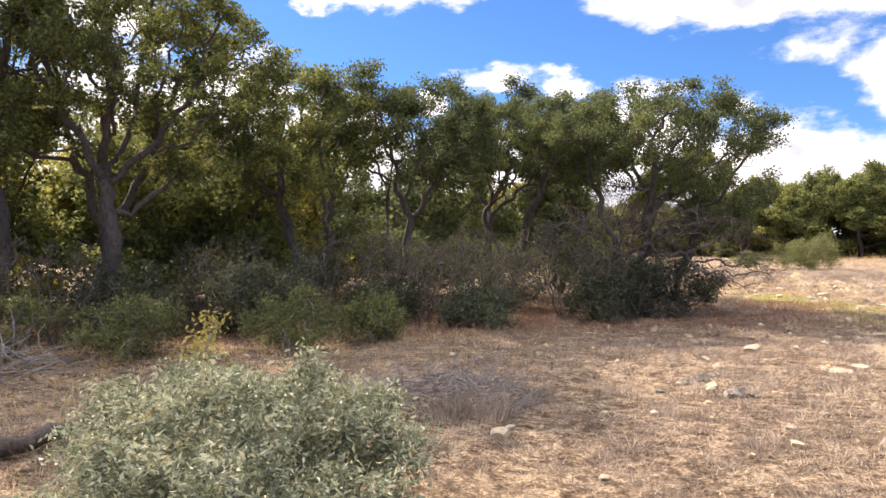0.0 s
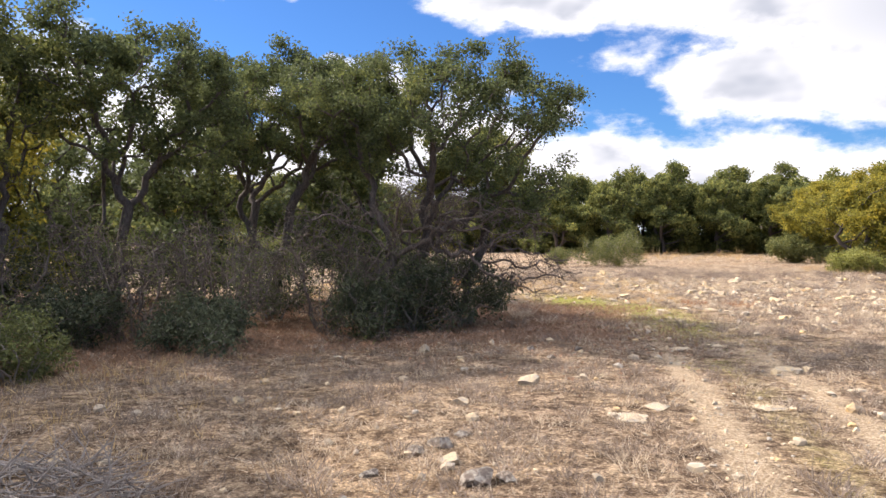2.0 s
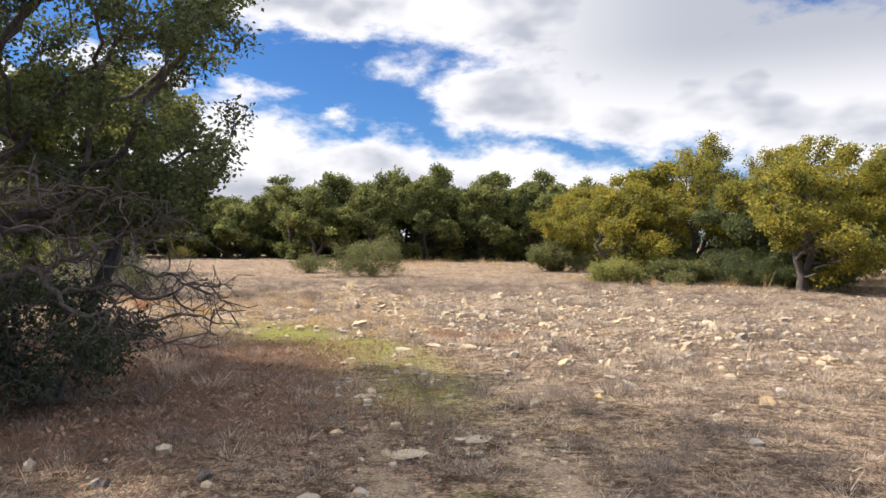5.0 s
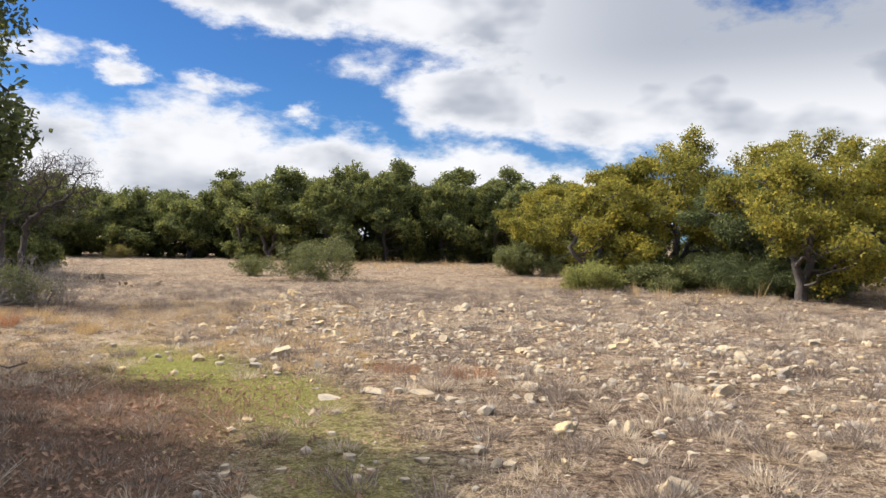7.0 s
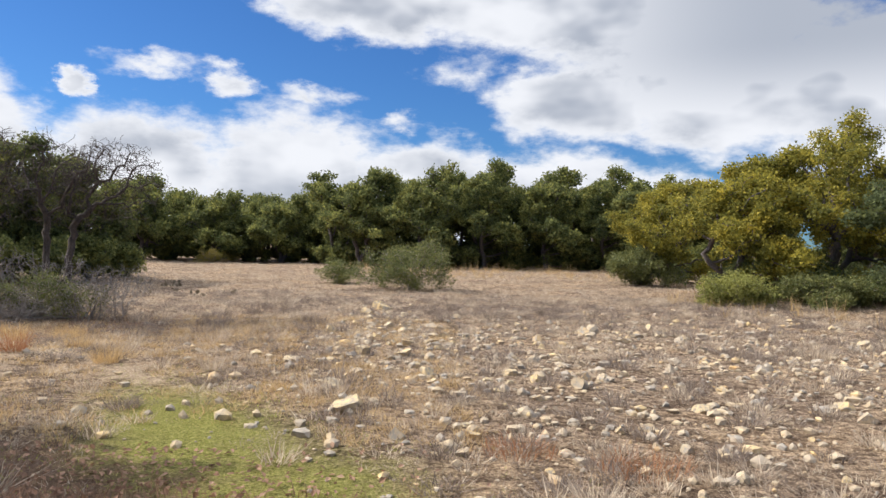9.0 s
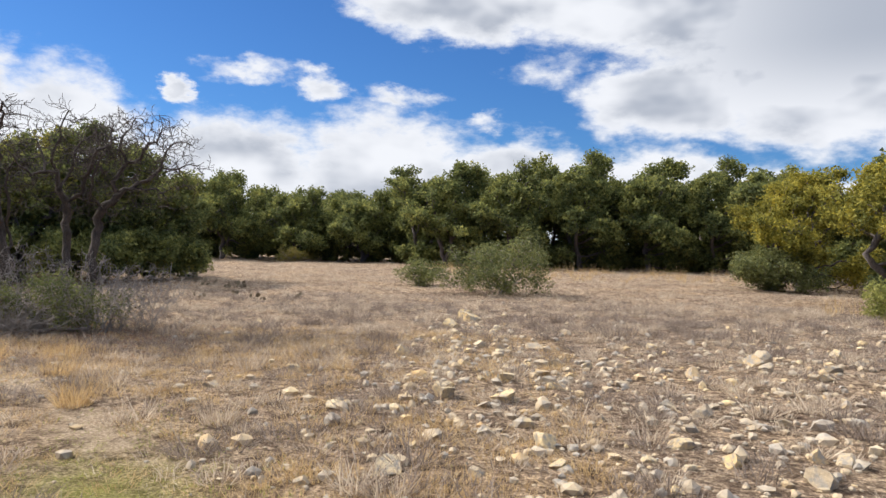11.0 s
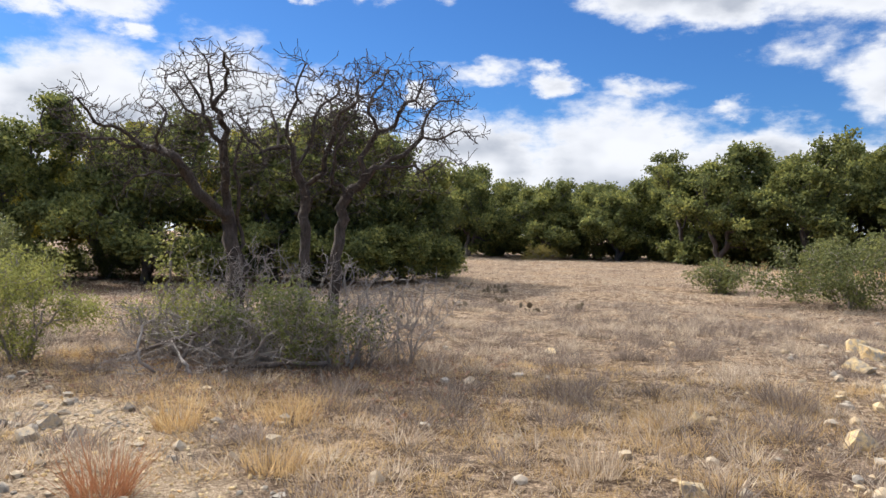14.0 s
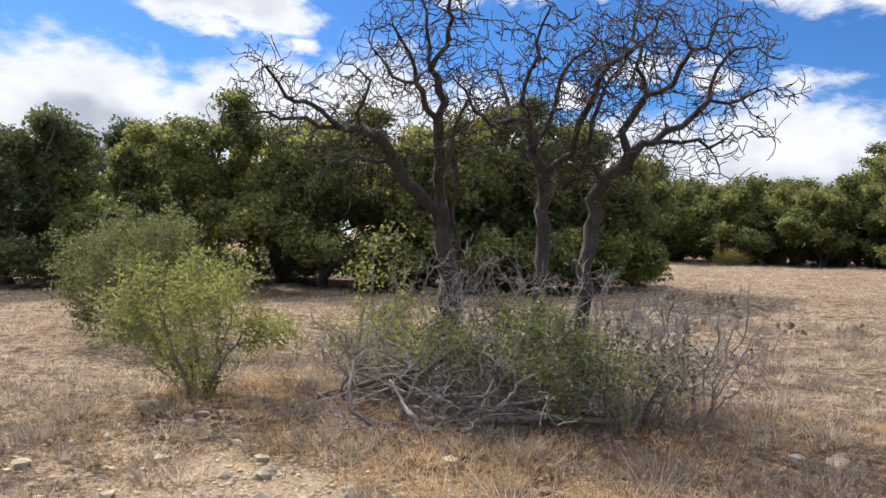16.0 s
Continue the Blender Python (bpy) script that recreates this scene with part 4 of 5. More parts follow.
spots += [(-0.6, 60.4), (0.9, 58.2), (2.0, 59.6), (-13.4, 36.2), (-16.0, 34.8), (-18.4, 33.0), (-20.9, 31.2), (-23.4, 29.4), (-15.0, 38.4), (-11.2, 39.4), (11.8, 35.6), (15.2, 35.6), (12.0, 32.6), (13.8, 32.4), (15.6, 32.2), (10.6, 34.4), (13.0, 30.0), (16.0, 29.2), (12.9, 28.6), (14.6, 27.9), (14.6, 29.4), (16.6, 30.4), (18.6, 34.4), (11.6, 43.6)]
near_under = [shrub(194 + k, x, y, 3.0, 1.5, LEAF_OAK, "dull green undergrowth in the shade of the oaks", leaves=9000, size=0.075, attract=260, spread=0.12, kill=0.24, step=0.16, group="undergrowth of the oaks")
              for k, (x, y) in enumerate([(12.4, 34.0), (-14.6, 33.6)])]
for x, y in spots:
    c = copy_thing((under if y > 45 else near_under)[int(rr.integers(2))], pose(x, y, float(land(x, y)), 0, 0, rr.uniform(0, 360)))
    c.scale = (rr.uniform(0.8, 1.15),) * 2 + (rr.uniform(0.7, 1.15),)
for x, y, h in [(-24, 66, 5.2), (-19, 68, 5.2), (-13.5, 69, 5.2), (-8.5, 69, 5.6), (-3.5, 66, 5.6), (21.5, 66, 6), (26, 65, 6), (12, 67, 6.2), (15.5, 45, 5.4), (20, 43, 5.6), (25, 40, 5.6), (12.6, 48.5, 5.2), (24, 34, 5.6)]:
    c = copy_thing(low[int(rr.integers(2))], pose(x, y, float(land(x, y)), 0, 0, rr.uniform(0, 360)))
    c.scale = (1.1, 1.1, h / 5.0)


# ---------------------------------------------------------------- rocks
def rock_mesh(seed, mat, flat=0.62, cuts=7):
    """A broken stone about 1 across: a ball cut by flat faces, with a rough skin."""
    rng = np.random.default_rng(seed)
    bm = bmesh.new()
    bmesh.ops.create_icosphere(bm, subdivisions=3, radius=0.5)
    turn = Matrix.Rotation(rng.uniform(0, 6.283), 3, Vector(unit(rng.normal(size=3))))
    planes = []
    for ax in np.eye(3):
        for sign in (1, -1):
            planes.append((np.array(turn @ Vector(unit(sign * ax + 0.22 * rng.normal(size=3)))), rng.uniform(0.24, 0.40)))
    planes += [(unit(rng.normal(size=3)), rng.uniform(0.30, 0.42)) for _ in range(cuts - 3)]
    for v in bm.verts:
        p = np.array(v.co) * 1.25
        for n, d in planes:
            over = p @ n - d
            if over > 0:
                p = p - n * over
        p = p * (1 + 0.05 * noise.noise(Vector(p * 3.1 + seed)) + 0.05 * noise.noise(Vector(p * 8.0 + seed)))
        v.co = p * [1.0, 1.0, flat]
    me = bpy.data.meshes.new("rock")
    bm.to_mesh(me)
    bm.free()
    me.materials.append(mat)
    return me


PALE = [rock_mesh(200 + k, ROCK, 0.66 + 0.07 * (k % 4), 6 + k % 4) for k in range(7)]
WARM = [rock_mesh(220 + k, ROCK_OCHRE, 0.72 + 0.08 * (k % 3), 7) for k in range(4)]
CLOD = [rock_mesh(240 + k, ROCK_DARK, 0.5, 5) for k in range(3)]
rr = np.random.default_rng(21)


def rock(x, y, size, meshes, label, sink=0.22, squash=1.0, name="rock", group="stones on the pasture", category="rock"):
    ob = new(name, meshes[int(rr.integers(len(meshes)))])
    s = 0.8 * size * np.array([rr.uniform(0.85, 1.25), rr.uniform(0.75, 1.1), rr.uniform(0.75, 1.15) * squash])
    ob.matrix_world = pose(x, y, float(land(x, y)) + s[2] * (0.30 - sink), rr.uniform(-14, 14) * squash, rr.uniform(-14, 14) * squash, rr.uniform(0, 360)) @ Matrix.Diagonal((*s, 1))
    return tagged(ob, label, category, group)


PALE_LABEL, WARM_LABEL = "pale limestone rock lying in dry grass", "ochre yellow limestone rock lying in dry grass"
# stones told apart along the walk
for x, y, s, warm in [(-3.13, 2.63, 0.22, 0), (-3.02, 9.69, 0.24, 0), (-1.83, 5.3, 0.2, 0), (-1.53, 7.77, 0.3, 0), (-2.05, 6.88, 0.22, 0), (3.2, 23.86, 0.34, 0), (5.7, 17.1, 0.3, 0),
                      (-0.77, 27.2, 0.4, 1), (2.5, 15.25, 0.2, 0), (-0.47, 25.2, 0.26, 1), (3.63, 23.0, 0.25, 0), (6.8, 26.1, 0.4, 0), (0.3, 17.25, 0.22, 0), (4.5, 18.1, 0.25, 0),
                      (-0.5, 28.3, 0.42, 1), (-1.12, 23.85, 0.27, 1), (-2.6, 21.55, 0.24, 0), (0.2, 22.4, 0.27, 1), (-0.34, 21.5, 0.34, 1), (0.21, 21.45, 0.28, 1), (0.05, 21.2, 0.2, 0),
                      (-0.25, 18.1, 0.4, 1), (3.33, 24.1, 0.4, 0), (-0.58, 28.7, 0.45, 1), (-6.3, 21.9, 0.22, 0), (-6.1, 22.4, 0.16, 0), (-4.2, 24.7, 0.2, 0), (-3.8, 26.2, 0.18, 0), (-0.16, 24.9, 0.24, 1),
                      (0.55, 25.1, 0.3, 0), (0.8, 23.6, 0.28, 0), (5.84, 16.4, 0.34, 1), (6.4, 17.4, 0.3, 0), (0.1, 24.2, 0.2, 0), (-0.3, 23.3, 0.2, 1), (0.6, 22.9, 0.22, 1)]:
    rock(x, y, s, WARM if warm else PALE, WARM_LABEL if warm else PALE_LABEL)
# flat slabs bedded in the track
for x, y, s in [(0.85, 15.75, 0.62), (1.35, 15.6, 0.45), (0.4, 15.5, 0.35), (-0.35, 7.05, 0.34), (-0.6, 6.6, 0.4), (0.2, 10.6, 0.4), (0.75, 10.9, 0.36), (0.1, 9.5, 0.3), (1.2, 9.3, 0.34), (-0.1, 12.6, 0.3), (0.6, 7.3, 0.4), (1.6, 8.2, 0.3)]:
    rock(x, y, s, PALE, "flat pale limestone slab bedded in the track", sink=0.3, squash=0.2, name="stone_slab", category="stone", group="slabs in the track")


def stony(x, y):
    """How thick the stones lie."""
    d = 0.95 * np.exp(-(((x - 5.2) / 4.2) ** 2 + ((y - 17.5) / 4.2) ** 2)) + 0.65 * np.exp(-(((x - 2.0) / 3.2) ** 2 + ((y - 21.5) / 4.0) ** 2))
    d += 0.9 * np.exp(-(((x + 0.1) / 1.0) ** 2 + ((y - 23.5) / 3.2) ** 2)) + 0.5 * np.exp(-(((x + 0.5) / 0.9) ** 2 + ((y - 28) / 1.5) ** 2))
    d += 0.35 * np.exp(-(((x - 7) / 5) ** 2 + ((y - 24) / 5) ** 2)) + 0.5 * np.exp(-(((x + 6.3) / 1.5) ** 2 + ((y - 22.1) / 0.7) ** 2))
    d += 0.16 * np.exp(-(((x + 1) / 2.5) ** 2 + ((y - 6.5) / 4.5) ** 2)) + 0.03
    return d


count = 0
while count < 250:
    x, y = rr.uniform(-7, 12), rr.uniform(1, 30)
    side, _ = track_at(np.array(x), np.array(y))
    if rr.random() < stony(x, y) and (abs(side) > 1.0 or y > 20.5) and not (-5 < x < -0.5 and y > 10 and y < 17):
        warm = rr.random() < (0.8 if abs(x) < 2.2 and y > 19 else 0.42)
        rock(x, y, 0.10 + 0.18 * rr.random() ** 2.0, WARM if warm else PALE, WARM_LABEL if warm else PALE_LABEL)
        count += 1
# dug-up clods of dark earth
for x, y, s in [(-1.58, 4.9, 0.34), (-1.4, 4.98, 0.2), (-1.96, 5.65, 0.26), (-2.1, 5.5, 0.18), (-1.85, 5.9, 0.2), (-2.3, 5.0, 0.16), (-1.4, 9.5, 0.2), (-1.1, 10.1, 0.22), (-1.7, 10.0, 0.18), (-6.6, 21.7, 0.28)]:
    rock(x, y, s, CLOD, "dark lump of turned-up earth", name="earth_clod", category="earth clod", group="clods of earth")


def scatter_stones(n, seed, box=(-9, 14, -2, 34), big=0.09, name="pebbles", label="small pale limestone pebbles strewn on the pasture", where=None, mat=ROCK):
    """Pebbles and small stones too many to count."""
    rng = np.random.default_rng(seed)
    bm = bmesh.new()
    bmesh.ops.create_icosphere(bm, subdivisions=1, radius=0.5)
    base = np.array([v.co[:] for v in bm.verts])
    tri = np.array([[v.index for v in f.verts] for f in bm.faces])
    bm.free()
    x, y = rng.uniform(box[0], box[1], n * 6), rng.uniform(box[2], box[3], n * 6)
    side, _ = track_at(x, y)
    bare_, _, litter_ = covers(x, y)
    p = np.clip(stony(x, y) + 0.35 * bare_, 0, 1) * (litter_ < 0.6) if where is None else where(x, y)
    ok = np.where(rng.random(len(x)) < p)[0][:n]
    x, y = x[ok], y[ok]
    V, F = [], []
    s = 0.25 * big + big * rng.random(len(x)) ** 2.6
    shape = base[None] * (1 + 0.28 * rng.normal(size=(len(x), len(base), 1)).clip(-1, 1))
    shape = shape * s[:, None, None] * np.stack([rng.uniform(0.8, 1.5, len(x)), rng.uniform(0.8, 1.3, len(x)), rng.uniform(0.6, 1.0, len(x))], -1)[:, None]
    a = rng.uniform(0, 6.283, len(x))
    rx = shape[..., 0] * np.cos(a)[:, None] - shape[..., 1] * np.sin(a)[:, None]
    ry = shape[..., 0] * np.sin(a)[:, None] + shape[..., 1] * np.cos(a)[:, None]
    V = np.stack([rx + x[:, None], ry + y[:, None], shape[..., 2] + (land(x, y) + 0.12 * s)[:, None]], -1).reshape(-1, 3)
    F = (tri[None] + (np.arange(len(x)) * len(base))[:, None, None]).reshape(-1, 3)
    tagged(new(name, mesh_of(name, V, [F], mat)), label, "pebbles", kind="stuff")


scatter_stones(5500, 31)
scatter_stones(520, 34, (-3, 13, 14, 30), 0.13, "stones", "broken tan limestone lying in dry grass", mat=ROCK)
scatter_stones(260, 35, (-3, 13, 16, 30), 0.12, "stones", "broken ochre limestone lying in dry grass", mat=ROCK_OCHRE)
scatter_stones(2400, 32, (-8.5, -3.8, 20.6, 23.2), 0.03, "gravel", "pale limestone gravel on bare ground", lambda x, y: covers(x, y)[0], ROCK_OCHRE)
scatter_stones(1500, 33, (-1, 2.2, 3, 14), 0.03, "gravel", "fine pale gravel in the wheel ruts", lambda x, y: 0.7 * covers(x, y)[0])


# ---------------------------------------------------------------- dead wood
def limb(points, r0, r1, seed, mat=DEADWOOD, sides=9):
    """A knotty tapered limb along a line."""
    rng = np.random.default_rng(seed)
    p = np.array(points, float)
    k = np.linspace(0, len(p) - 1, 5 * (len(p) - 1) + 1)
    q = np.stack([np.interp(k, np.arange(len(p)), p[:, i]) for i in range(3)], -1)
    q[1:-1] += rng.normal(size=(len(q) - 2, 3)) * r0 * 0.25
    r = np.linspace(r0, r1, len(q)) * rng.uniform(0.85, 1.15, len(q))
    t = unit(np.gradient(q, axis=0))
    u = unit(np.cross(t, [0.2, 0.3, 0.93]))
    w = np.cross(t, u)
    a = np.linspace(0, 6.283, sides, endpoint=False)
    rad = r[:, None] * (1 + 0.12 * rng.normal(size=(len(q), sides)))
    V = (q[:, None] + rad[..., None] * (np.cos(a)[None, :, None] * u[:, None] + np.sin(a)[None, :, None] * w[:, None])).reshape(-1, 3)
    lo, j = np.arange(len(q) - 1)[:, None] * sides, np.arange(sides)
    F = np.stack([lo + j, lo + (j + 1) % sides, lo + sides + (j + 1) % sides, lo + sides + j], -1).reshape(-1, 4)
    caps = np.array([np.arange(sides)[::-1], (len(q) - 1) * sides + np.arange(sides)])
    return mesh_of("limb", V, [F, caps], mat, True)


tagged(new("fallen_log", limb([(-6.6, -0.4, 0.06), (-6.35, 0.45, 0.065), (-6.1, 1.3, 0.065), (-5.9, 2.0, 0.06)], 0.085, 0.06, 3, BARK_GREY)), "weathered grey fallen log on dry grass", "log")


def brush_pile(x, y, r, h, n, seed, label, mat, thick=0.006, long=0.9):
    """A heap of dead sticks."""
    rng = np.random.default_rng(seed)
    root = thing("brush_pile", x, y, label, "brush pile")
    pos, par = [], []
    for _ in range(n):
        a, d = rng.uniform(0, 6.283), r * math.sqrt(rng.random())
        z = max(0.015, h * (1 - (d / r) ** 2) * rng.random())
        p = np.array([math.cos(a) * d, math.sin(a) * d, z])
        way = unit(np.array([rng.normal(), rng.normal(), rng.normal() * 0.25 + 0.06]))
        last = -1
        for k in range(5):
            par.append(last)
            last = len(pos)
            pos.append([p[0], p[1], max(p[2], 0.012)])
            if k > 1 and rng.random() < 0.5:
                s = unit(way + rng.normal(size=3) * 0.8) * long * 0.2
                par.append(last)
                pos.append([p[0] + s[0], p[1] + s[1], max(p[2] + s[2], 0.012)])
            way = unit(way + rng.normal(size=3) * 0.22)
            p = p + way * long * 0.22
    pos, par = order(np.array(pos), np.array(par))
    wood = chains(pos, par, thick * 1.7, thick * 0.55)
    roots = [k for k, c in enumerate(wood) if c[3]][::max(1, n // 24)]
    for k in roots:
        part("stick", mesh_of("stick", wood[k][0], [wood[k][1]], mat, True), root)
    V, F = joined([c for k, c in enumerate(wood) if k not in roots])
    tagged(part("tangle", mesh_of("tangle", V, [F], mat, True), root), kind="stuff")
    return root


brush_pile(-4.15, 3.7, 0.95, 0.22, 620, 41, "heap of cut grey twigs on the grass", TWIG, 0.004, 0.34)
brush_pile(-9.6, 3.0, 0.9, 0.3, 130, 42, "heap of fallen grey twigs before the thicket", TWIG, 0.007, 0.8)
heap = brush_pile(-6.8, 24.15, 0.95, 0.5, 420, 43, "heap of bleached dead branches under the bare trees", TWIG, 0.0033, 0.42)
for k, (a, b, c, r) in enumerate([((-0.9, -0.35, 0.03), (-0.35, -0.3, 0.22), (0.2, -0.15, 0.42), 0.035), ((0.1, -0.6, 0.02), (0.05, -0.35, 0.3), (0.25, 0.0, 0.55), 0.03),
                                  ((0.2, -0.45, 0.03), (0.7, -0.2, 0.08), (1.3, 0.1, 0.1), 0.045), ((-0.7, 0.2, 0.05), (-0.2, 0.0, 0.35), (0.1, 0.1, 0.7), 0.025)]):
    part("branch", limb([a, b, c], r * 0.7, r * 0.5, 60 + k, BARK_PALE), heap, "bleached bare branch")
# more contorted dead branches thrown over the heap
rb = np.random.default_rng(91)
for k in range(16):
    a, d = rb.uniform(0, 6.283), 0.75 * math.sqrt(rb.random())
    p = np.array([math.cos(a) * d, math.sin(a) * d - 0.15, 0.04])
    way = unit(np.array([rb.normal(), rb.normal() * 0.6, rb.uniform(0.1, 0.9)]))
    line = [p]
    for _ in range(4):
        way = unit(way + rb.normal(size=3) * 0.45)
        p = p + way * rb.uniform(0.12, 0.2)
        line.append(np.array([p[0], p[1], max(p[2], 0.03)]))
    r = rb.uniform(0.009, 0.019)
    part("branch", limb(line, r, r * 0.4, 700 + k, TWIG, 6), heap, "bleached bare branch")
# a dead limb hanging low from the last oak of the thicket
rng_ = np.random.default_rng(77)
att_ = in_blobs([(1.5, -0.1, 1.65, 1.4, 0.9, 0.5), (2.35, 0.3, 0.95, 0.8, 0.8, 0.4), (1.0, -0.4, 2.0, 1.0, 0.8, 0.4), (-0.7, -0.5, 1.7, 0.9, 0.7, 0.5)], 620, rng_, 0.2)
pos_, par_ = grow([np.array([(0.06, 0, 1.0), (0.25, 0.0, 1.2), (0.5, 0.0, 1.35)])], att_, rng_, 0.12, 0.17, 0.55, 120)
pos_, par_ = order(*twigs(pos_, par_, rng_, 0.8, 2, 0.24, 0.5))
V_, F_, _ = tubes(pos_, par_, 0.05, 0.0045)
part("dead_limb", mesh_of("dead_limb", V_, [F_], BARK_PALE, True), END_OAK, "bare dead limb drooping to the grass")


# ---------------------------------------------------------------- prickly pears
def pad_mesh():
    bm = bmesh.new()
    bmesh.ops.create_uvsphere(bm, u_segments=12, v_segments=8, radius=0.5)
    for v in bm.verts:
        v.co = Vector((v.co.x * 0.78 * (1 + 0.3 * v.co.z), v.co.y * 0.2, v.co.z + 0.46))
    me_ = bpy.data.meshes.new("pad")
    bm.to_mesh(me_)
    bm.free()
    me_.materials.append(CACTUS)
    return me_


PAD = pad_mesh()


def prickly_pear(x, y, n, size, seed):
    rng = np.random.default_rng(seed)
    root = thing("prickly_pear", x, y, "low clump of brownish green prickly pear pads", "cactus", "prickly pears in the pasture")
    for k in range(n):
        ob = part("pad", PAD, root)
        a, d = rng.uniform(0, 6.283), size * 1.1 * math.sqrt(rng.random())
        up = 0.0 if k < n * 0.6 else size * 0.4
        s = 0.62 * size * rng.uniform(0.7, 1.1)
        ob.matrix_local = pose(math.cos(a) * d, math.sin(a) * d, up - 0.02, rng.uniform(-35, 35), rng.uniform(-35, 35), rng.uniform(0, 360)) @ Matrix.Diagonal((s, s, s, 1))


for k, (x, y, n, s) in enumerate([(-7.6, 35.0, 14, 0.26), (-5.6, 31.3, 7, 0.2), (-6.7, 32.7, 10, 0.2), (-4.9, 31.8, 6, 0.18), (-6.9, 31.0, 6, 0.18), (-8.9, 36.0, 8, 0.24)]):
    prickly_pear(x, y, n, s, 300 + k)


# ---------------------------------------------------------------- grass and litter
def tuft_blades(x, y, height, blades, spread, width, rng, lean=0.6):
    """Thin pointed blades, in tufts at the given places."""
    bx, by = np.repeat(x, blades), np.repeat(y, blades)
    m = len(bx)
    h = np.repeat(height, blades) * rng.uniform(0.45, 1.15, m)
    a, d = rng.uniform(0, 6.283, m), np.repeat(spread, blades) * np.sqrt(rng.random(m))
    fx, fy = bx + np.cos(a) * d, by + np.sin(a) * d
    out = np.stack([np.cos(a), np.sin(a)], -1) + 0.7 * rng.normal(size=(m, 2))
    ln = lean * rng.uniform(0.3, 1.3, (m, 1)) * h[:, None]
    foot = np.stack([fx, fy, land(fx, fy) - 0.01], -1)
    s = rng.uniform(0, 6.283, m)
    side = np.stack([np.cos(s), np.sin(s), np.zeros(m)], -1) * (width * rng.uniform(0.6, 1.3, (m, 1)))
    tip = foot + np.c_[out * ln, h]
    return np.stack([foot - side, foot + side, tip], 1).reshape(-1, 3), np.arange(3 * m).reshape(m, 3)


def noise2(x, y, f, s):
    return np.sin(x * f + 1.7 * np.sin(y * f * 0.7 + s)) * np.sin(y * f * 1.1 + 1.3 * np.sin(x * f * 0.8 - s))


def place_grass(seed, n, box, height, blades, spread, width, mat, label, weight, name="dry_grass", lean=0.6):
    rng = np.random.default_rng(seed)
    x, y = rng.uniform(box[0], box[1], n), rng.uniform(box[2], box[3], n)
    w = weight(x, y)
    ok = rng.random(n) < w
    x, y = x[ok], y[ok]
    hh = height * rng.uniform(0.5, 1.3, len(x)) * (1 + 0.35 * noise2(x, y, 1.1, seed))
    V, T = tuft_blades(x, y, hh, blades, np.full(len(x), spread), width, rng, lean)
    tagged(new(name, mesh_of(name, V, [T], mat)), label, "grass", kind="stuff")


def near_path(x, y):
    side = np.minimum(np.hypot(x + 0.2, y - 4) / 1.0, np.hypot(x + 1.5, y - 19))
    return side


def open_ground(x, y):
    bare_, green_, litter_ = covers(x, y)
    return np.clip(1 - 1.15 * bare_ - 0.8 * green_ - 0.5 * litter_, 0, 1) * np.clip(1.1 - 0.55 * stony(x, y), 0, 1)


place_grass(51, 46000, (-9, 9, -2, 13), 0.05, 8, 0.07, 0.004, STRAW, "short trampled straw-coloured grass", lambda x, y: open_ground(x, y) * np.clip(0.35 + 0.7 * noise2(x, y, 4.6, 3) + 0.3 * noise2(x, y, 1.6, 2), 0.08, 1), lean=1.5)
place_grass(52, 40000, (-10, 13, 12, 34), 0.05, 8, 0.07, 0.0045, STRAW, "dry straw-coloured pasture grass", lambda x, y: open_ground(x, y) * np.clip(0.35 + 0.7 * noise2(x, y, 4.2, 1) + 0.3 * noise2(x, y, 1.3, 5), 0.08, 1), lean=1.4)
place_grass(53, 19000, (-11, 14, -1, 36), 0.085, 18, 0.10, 0.0035, GREYGRASS, "grey-brown tufts of dead grass", lambda x, y: open_ground(x, y) * np.clip(noise2(x, y, 3.1, 6) + 0.5 * noise2(x, y, 0.9, 2), 0, 1) * (0.5 + 0.5 * (y > 13)), lean=0.7)
place_grass(54, 32000, (-26, 26, 30, 62), 0.11, 6, 0.16, 0.008, STRAW, "dry pasture grass towards the tree line", lambda x, y: open_ground(x, y) * np.clip(0.5 + 0.6 * noise2(x, y, 2.6, 1), 0.1, 1), lean=1.2)
place_grass(58, 2600, (-9, 12, -1, 34), 0.10, 36, 0.11, 0.0035, STRAW, "pale tufts of dry grass", lambda x, y: open_ground(x, y) * (0.35 + 0.65 * (y > 14)), lean=0.8)
place_grass(59, 3200, (-9, 1, 17, 26), 0.08, 36, 0.12, 0.0035, GOLDGRASS, "golden tufts of dry grass", lambda x, y: open_ground(x, y) * 0.8, lean=0.8)
place_grass(60, 3600, (-9, 12, -1, 34), 0.09, 36, 0.12, 0.0035, GREYGRASS, "dull brown tufts of dry grass", lambda x, y: open_ground(x, y) * 0.8, lean=0.9)
place_grass(66, 3400, (-10, 13, 12, 32), 0.14, 80, 0.13, 0.0045, GREYGRASS, "rounded grey-brown tussocks of dead grass", lambda x, y: open_ground(x, y) * np.clip(0.55 + 0.6 * noise2(x, y, 1.9, 7), 0.1, 1), lean=0.95)
place_grass(67, 2200, (-10, 13, 12, 32), 0.14, 80, 0.12, 0.0045, STRAW, "rounded pale tussocks of dry grass", lambda x, y: open_ground(x, y) * np.clip(0.55 - 0.6 * noise2(x, y, 1.9, 7), 0.1, 1), lean=0.95)
place_grass(68, 2600, (-8, 6, -1, 12), 0.09, 46, 0.10, 0.0042, GREYGRASS, "low brown tussocks of dead grass", lambda x, y: open_ground(x, y) * 0.8, lean=1.1)
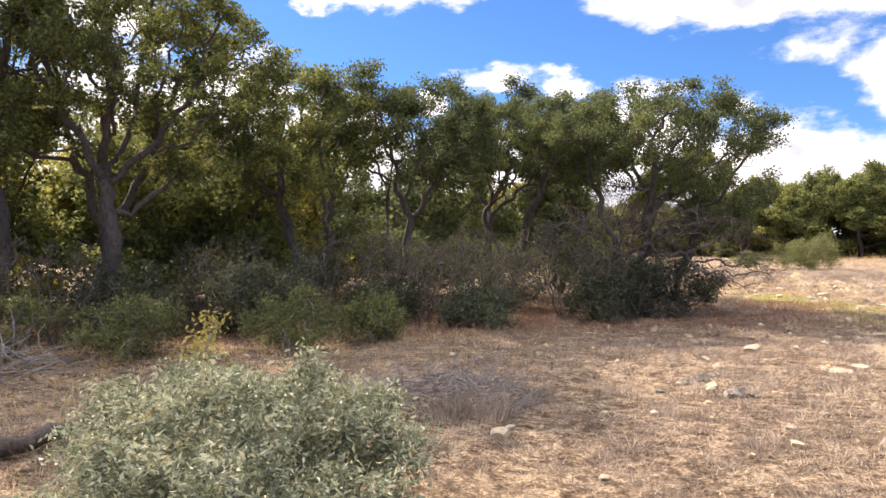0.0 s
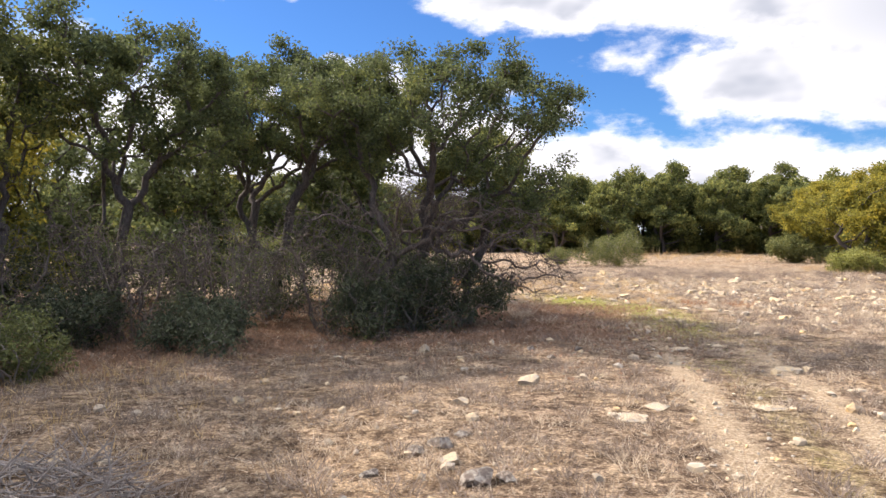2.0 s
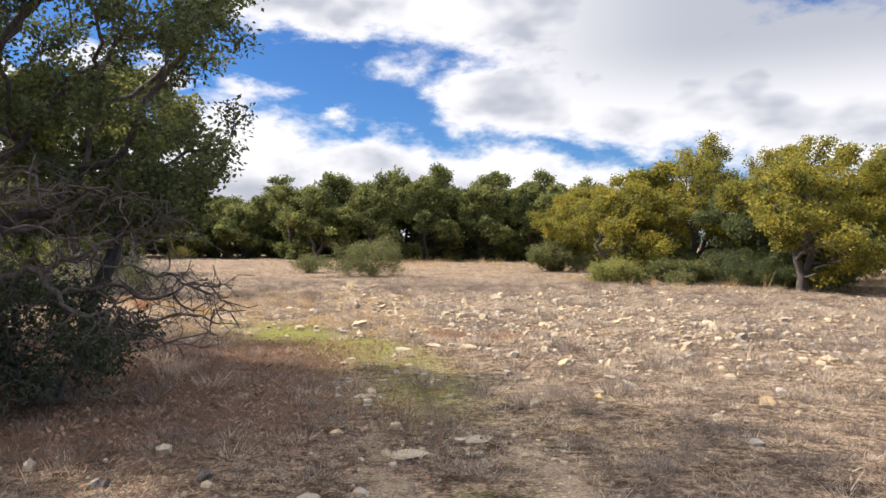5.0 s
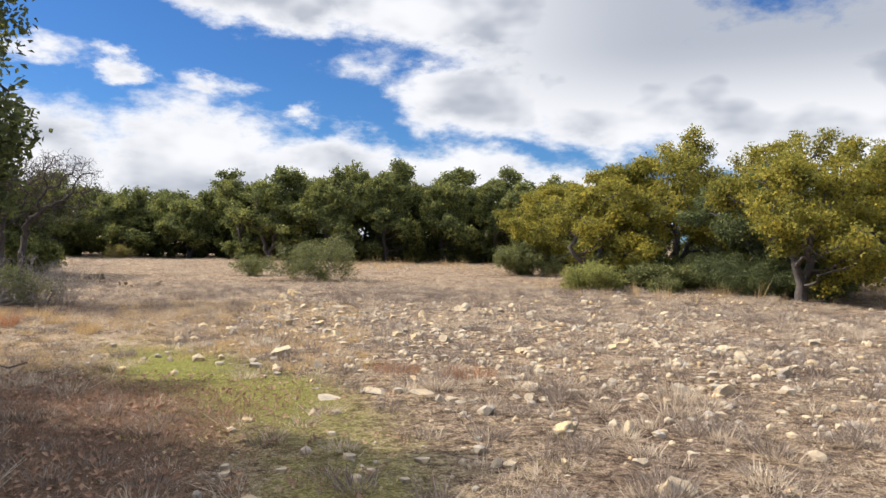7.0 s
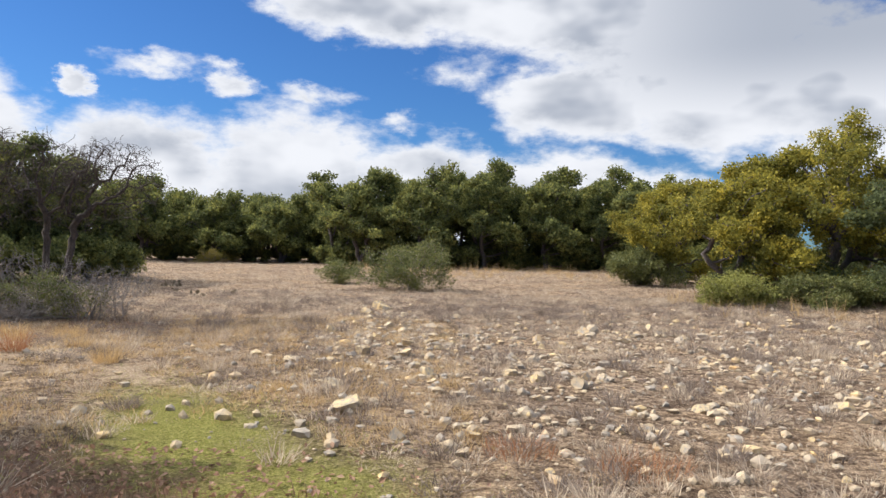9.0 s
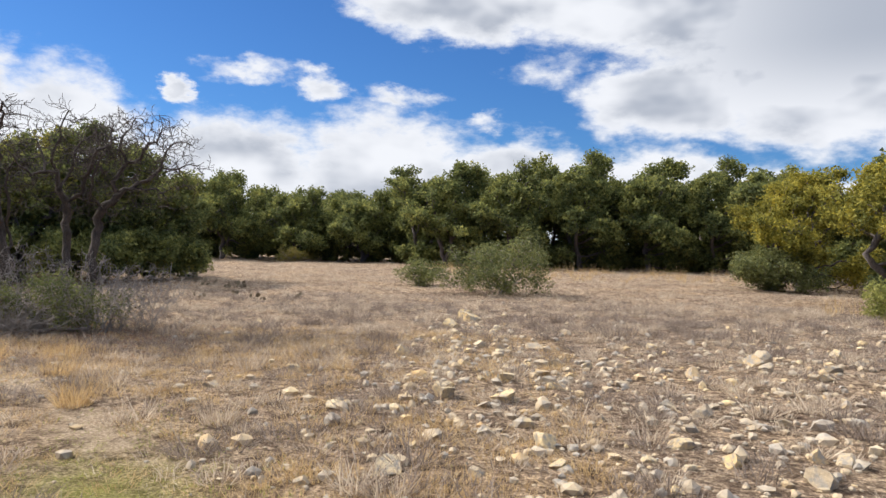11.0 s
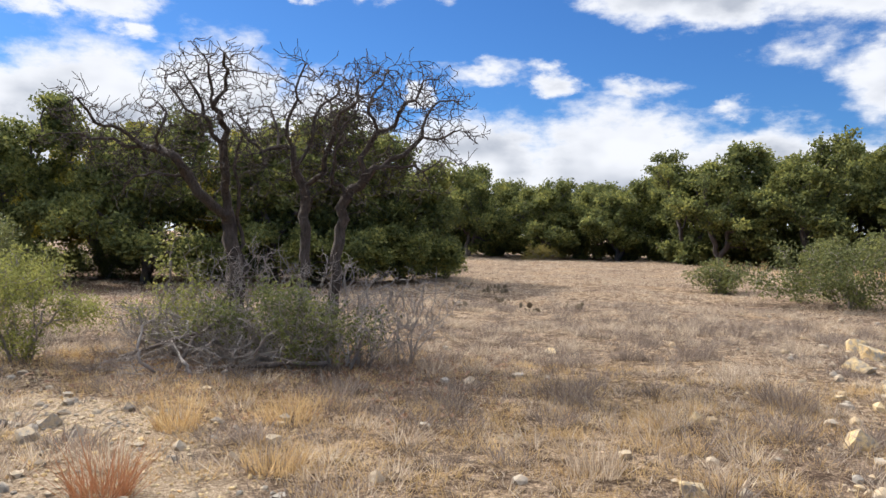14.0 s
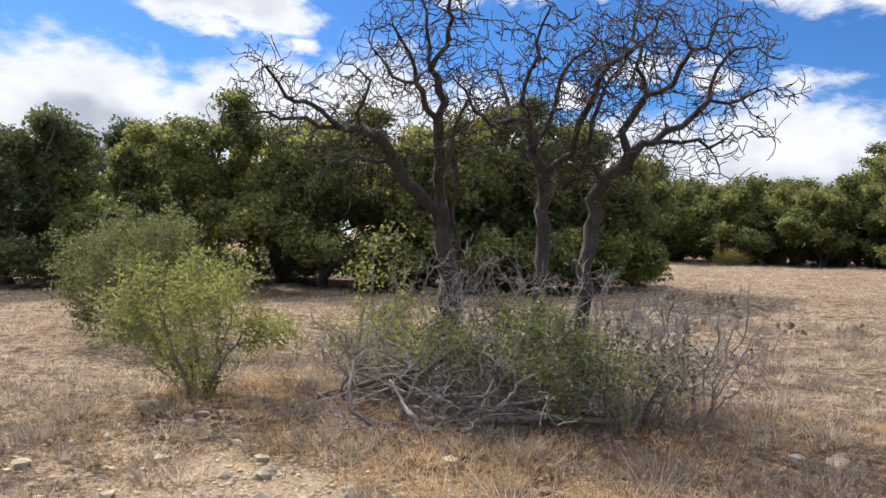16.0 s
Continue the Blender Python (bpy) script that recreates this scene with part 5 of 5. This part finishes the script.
place_grass(65, 22000, (-20, -9, 20.5, 33), 0.08, 7, 0.09, 0.005, STRAW, "dry pasture grass beside the bare trees", lambda x, y: open_ground(x, y) * np.clip(0.45 + 0.7 * noise2(x, y, 3.6, 4), 0.1, 1), lean=1.2)
place_grass(55, 26000, (-6, 3, 9, 22), 0.035, 7, 0.06, 0.004, GREEN, "short green winter grass along the track", lambda x, y: covers(x, y)[1], name="green_grass", lean=1.0)
place_grass(56, 5000, (-14, 0, -1, 15), 0.16, 9, 0.08, 0.004, GOLDGRASS, "tawny grass before the thicket", lambda x, y: np.clip((-3.5 - x) / 3, 0, 1) * (covers(x, y)[2] < 0.5) * 0.8, lean=0.7)
place_grass(57, 900, (-4, 24, 26, 57), 0.45, 12, 0.12, 0.008, GOLDGRASS, "tall pale grass before the tree line", lambda x, y: (y > 44) * 0.8 + (x > 7) * (y < 33) * 0.8, lean=0.35)


def place_litter(seed, n, box):
    rng = np.random.default_rng(seed)
    x, y = rng.uniform(box[0], box[1], n), rng.uniform(box[2], box[3], n)
    ok = rng.random(n) < covers(x, y)[2] * 0.9
    x, y = x[ok], y[ok]
    V, F = leaf_quads(np.stack([x, y, land(x, y) + rng.uniform(0.004, 0.03, len(x))], -1), 0.05, rng, 0.6, 2.2)
    tagged(new("leaf_litter", mesh_of("leaf_litter", V, [F], LITTER)), "reddish brown fallen oak leaves under the trees", "leaf litter", kind="stuff")


place_litter(61, 60000, (-13, 1, 2, 17))
place_litter(62, 14000, (-9, -3.5, 22.5, 27))
place_grass(63, 9000, (-13, 1, 3, 16), 0.13, 9, 0.09, 0.0035, LITTER, "rusty brown dead grass under the oaks", lambda x, y: covers(x, y)[2] * 0.8, name="brown_grass", lean=0.6)
place_grass(64, 2600, (-9.5, -3, 22, 27), 0.17, 12, 0.09, 0.0035, GREYGRASS, "brown grass under the bare trees", lambda x, y: covers(x, y)[2] * 0.9, name="brown_grass", lean=0.6)


# bunches told apart
def bunchgrass(x, y, h, r, mat, label, seed, blades=220):
    rng = np.random.default_rng(seed)
    V, T = tuft_blades(np.array([0.0]), np.array([0.0]), np.array([h]), blades, np.array([r]), 0.0035, rng, 0.5)
    V[:, 2] -= land(V[:, 0], V[:, 1])
    ob = new("bunchgrass", mesh_of("bunchgrass", V, [T], mat))
    ob.location = (x, y, float(land(x, y)))
    tagged(ob, label, "grass bunch", "bunches of grass")


for k, (x, y, h, r, mat) in enumerate([(-4.7, 20.95, 0.34, 0.14, RUSTGRASS), (-3.4, 20.6, 0.26, 0.14, GOLDGRASS), (-5.4, 22.2, 0.3, 0.14, GOLDGRASS), (-4.9, 22.8, 0.26, 0.2, GOLDGRASS),
                                       (-4.3, 21.8, 0.22, 0.16, GOLDGRASS), (-2.0, 20.3, 0.2, 0.15, STRAW), (-2.6, 22.6, 0.22, 0.15, STRAW), (-1.5, 24.8, 0.26, 0.2, GREYGRASS),
                                       (-3.2, 24.4, 0.26, 0.2, GREYGRASS), (1.2, 16.9, 0.15, 0.26, RUSTGRASS), (2.0, 16.5, 0.15, 0.3, RUSTGRASS), (-2.4, 27.3, 0.3, 0.22, GREYGRASS),
                                       (1.9, 26.3, 0.3, 0.25, GREYGRASS), (4.3, 26.8, 0.34, 0.3, GREYGRASS), (6.1, 21.9, 0.3, 0.25, STRAW), (3.9, 15.3, 0.26, 0.2, STRAW), (-1.75, 1.6, 0.2, 0.14, GREYGRASS), (-3.4, 3.1, 0.26, 0.2, GREYGRASS), (-3.7, 2.85, 0.24, 0.18, GREYGRASS)]):
    bunchgrass(x, y, h, r, mat, {STRAW: "pale straw bunch of dry grass", GOLDGRASS: "golden bunch of dry grass", RUSTGRASS: "rust red bunch of dry bluestem", GREYGRASS: "grey-brown bunch of dead grass"}[mat], 400 + k)
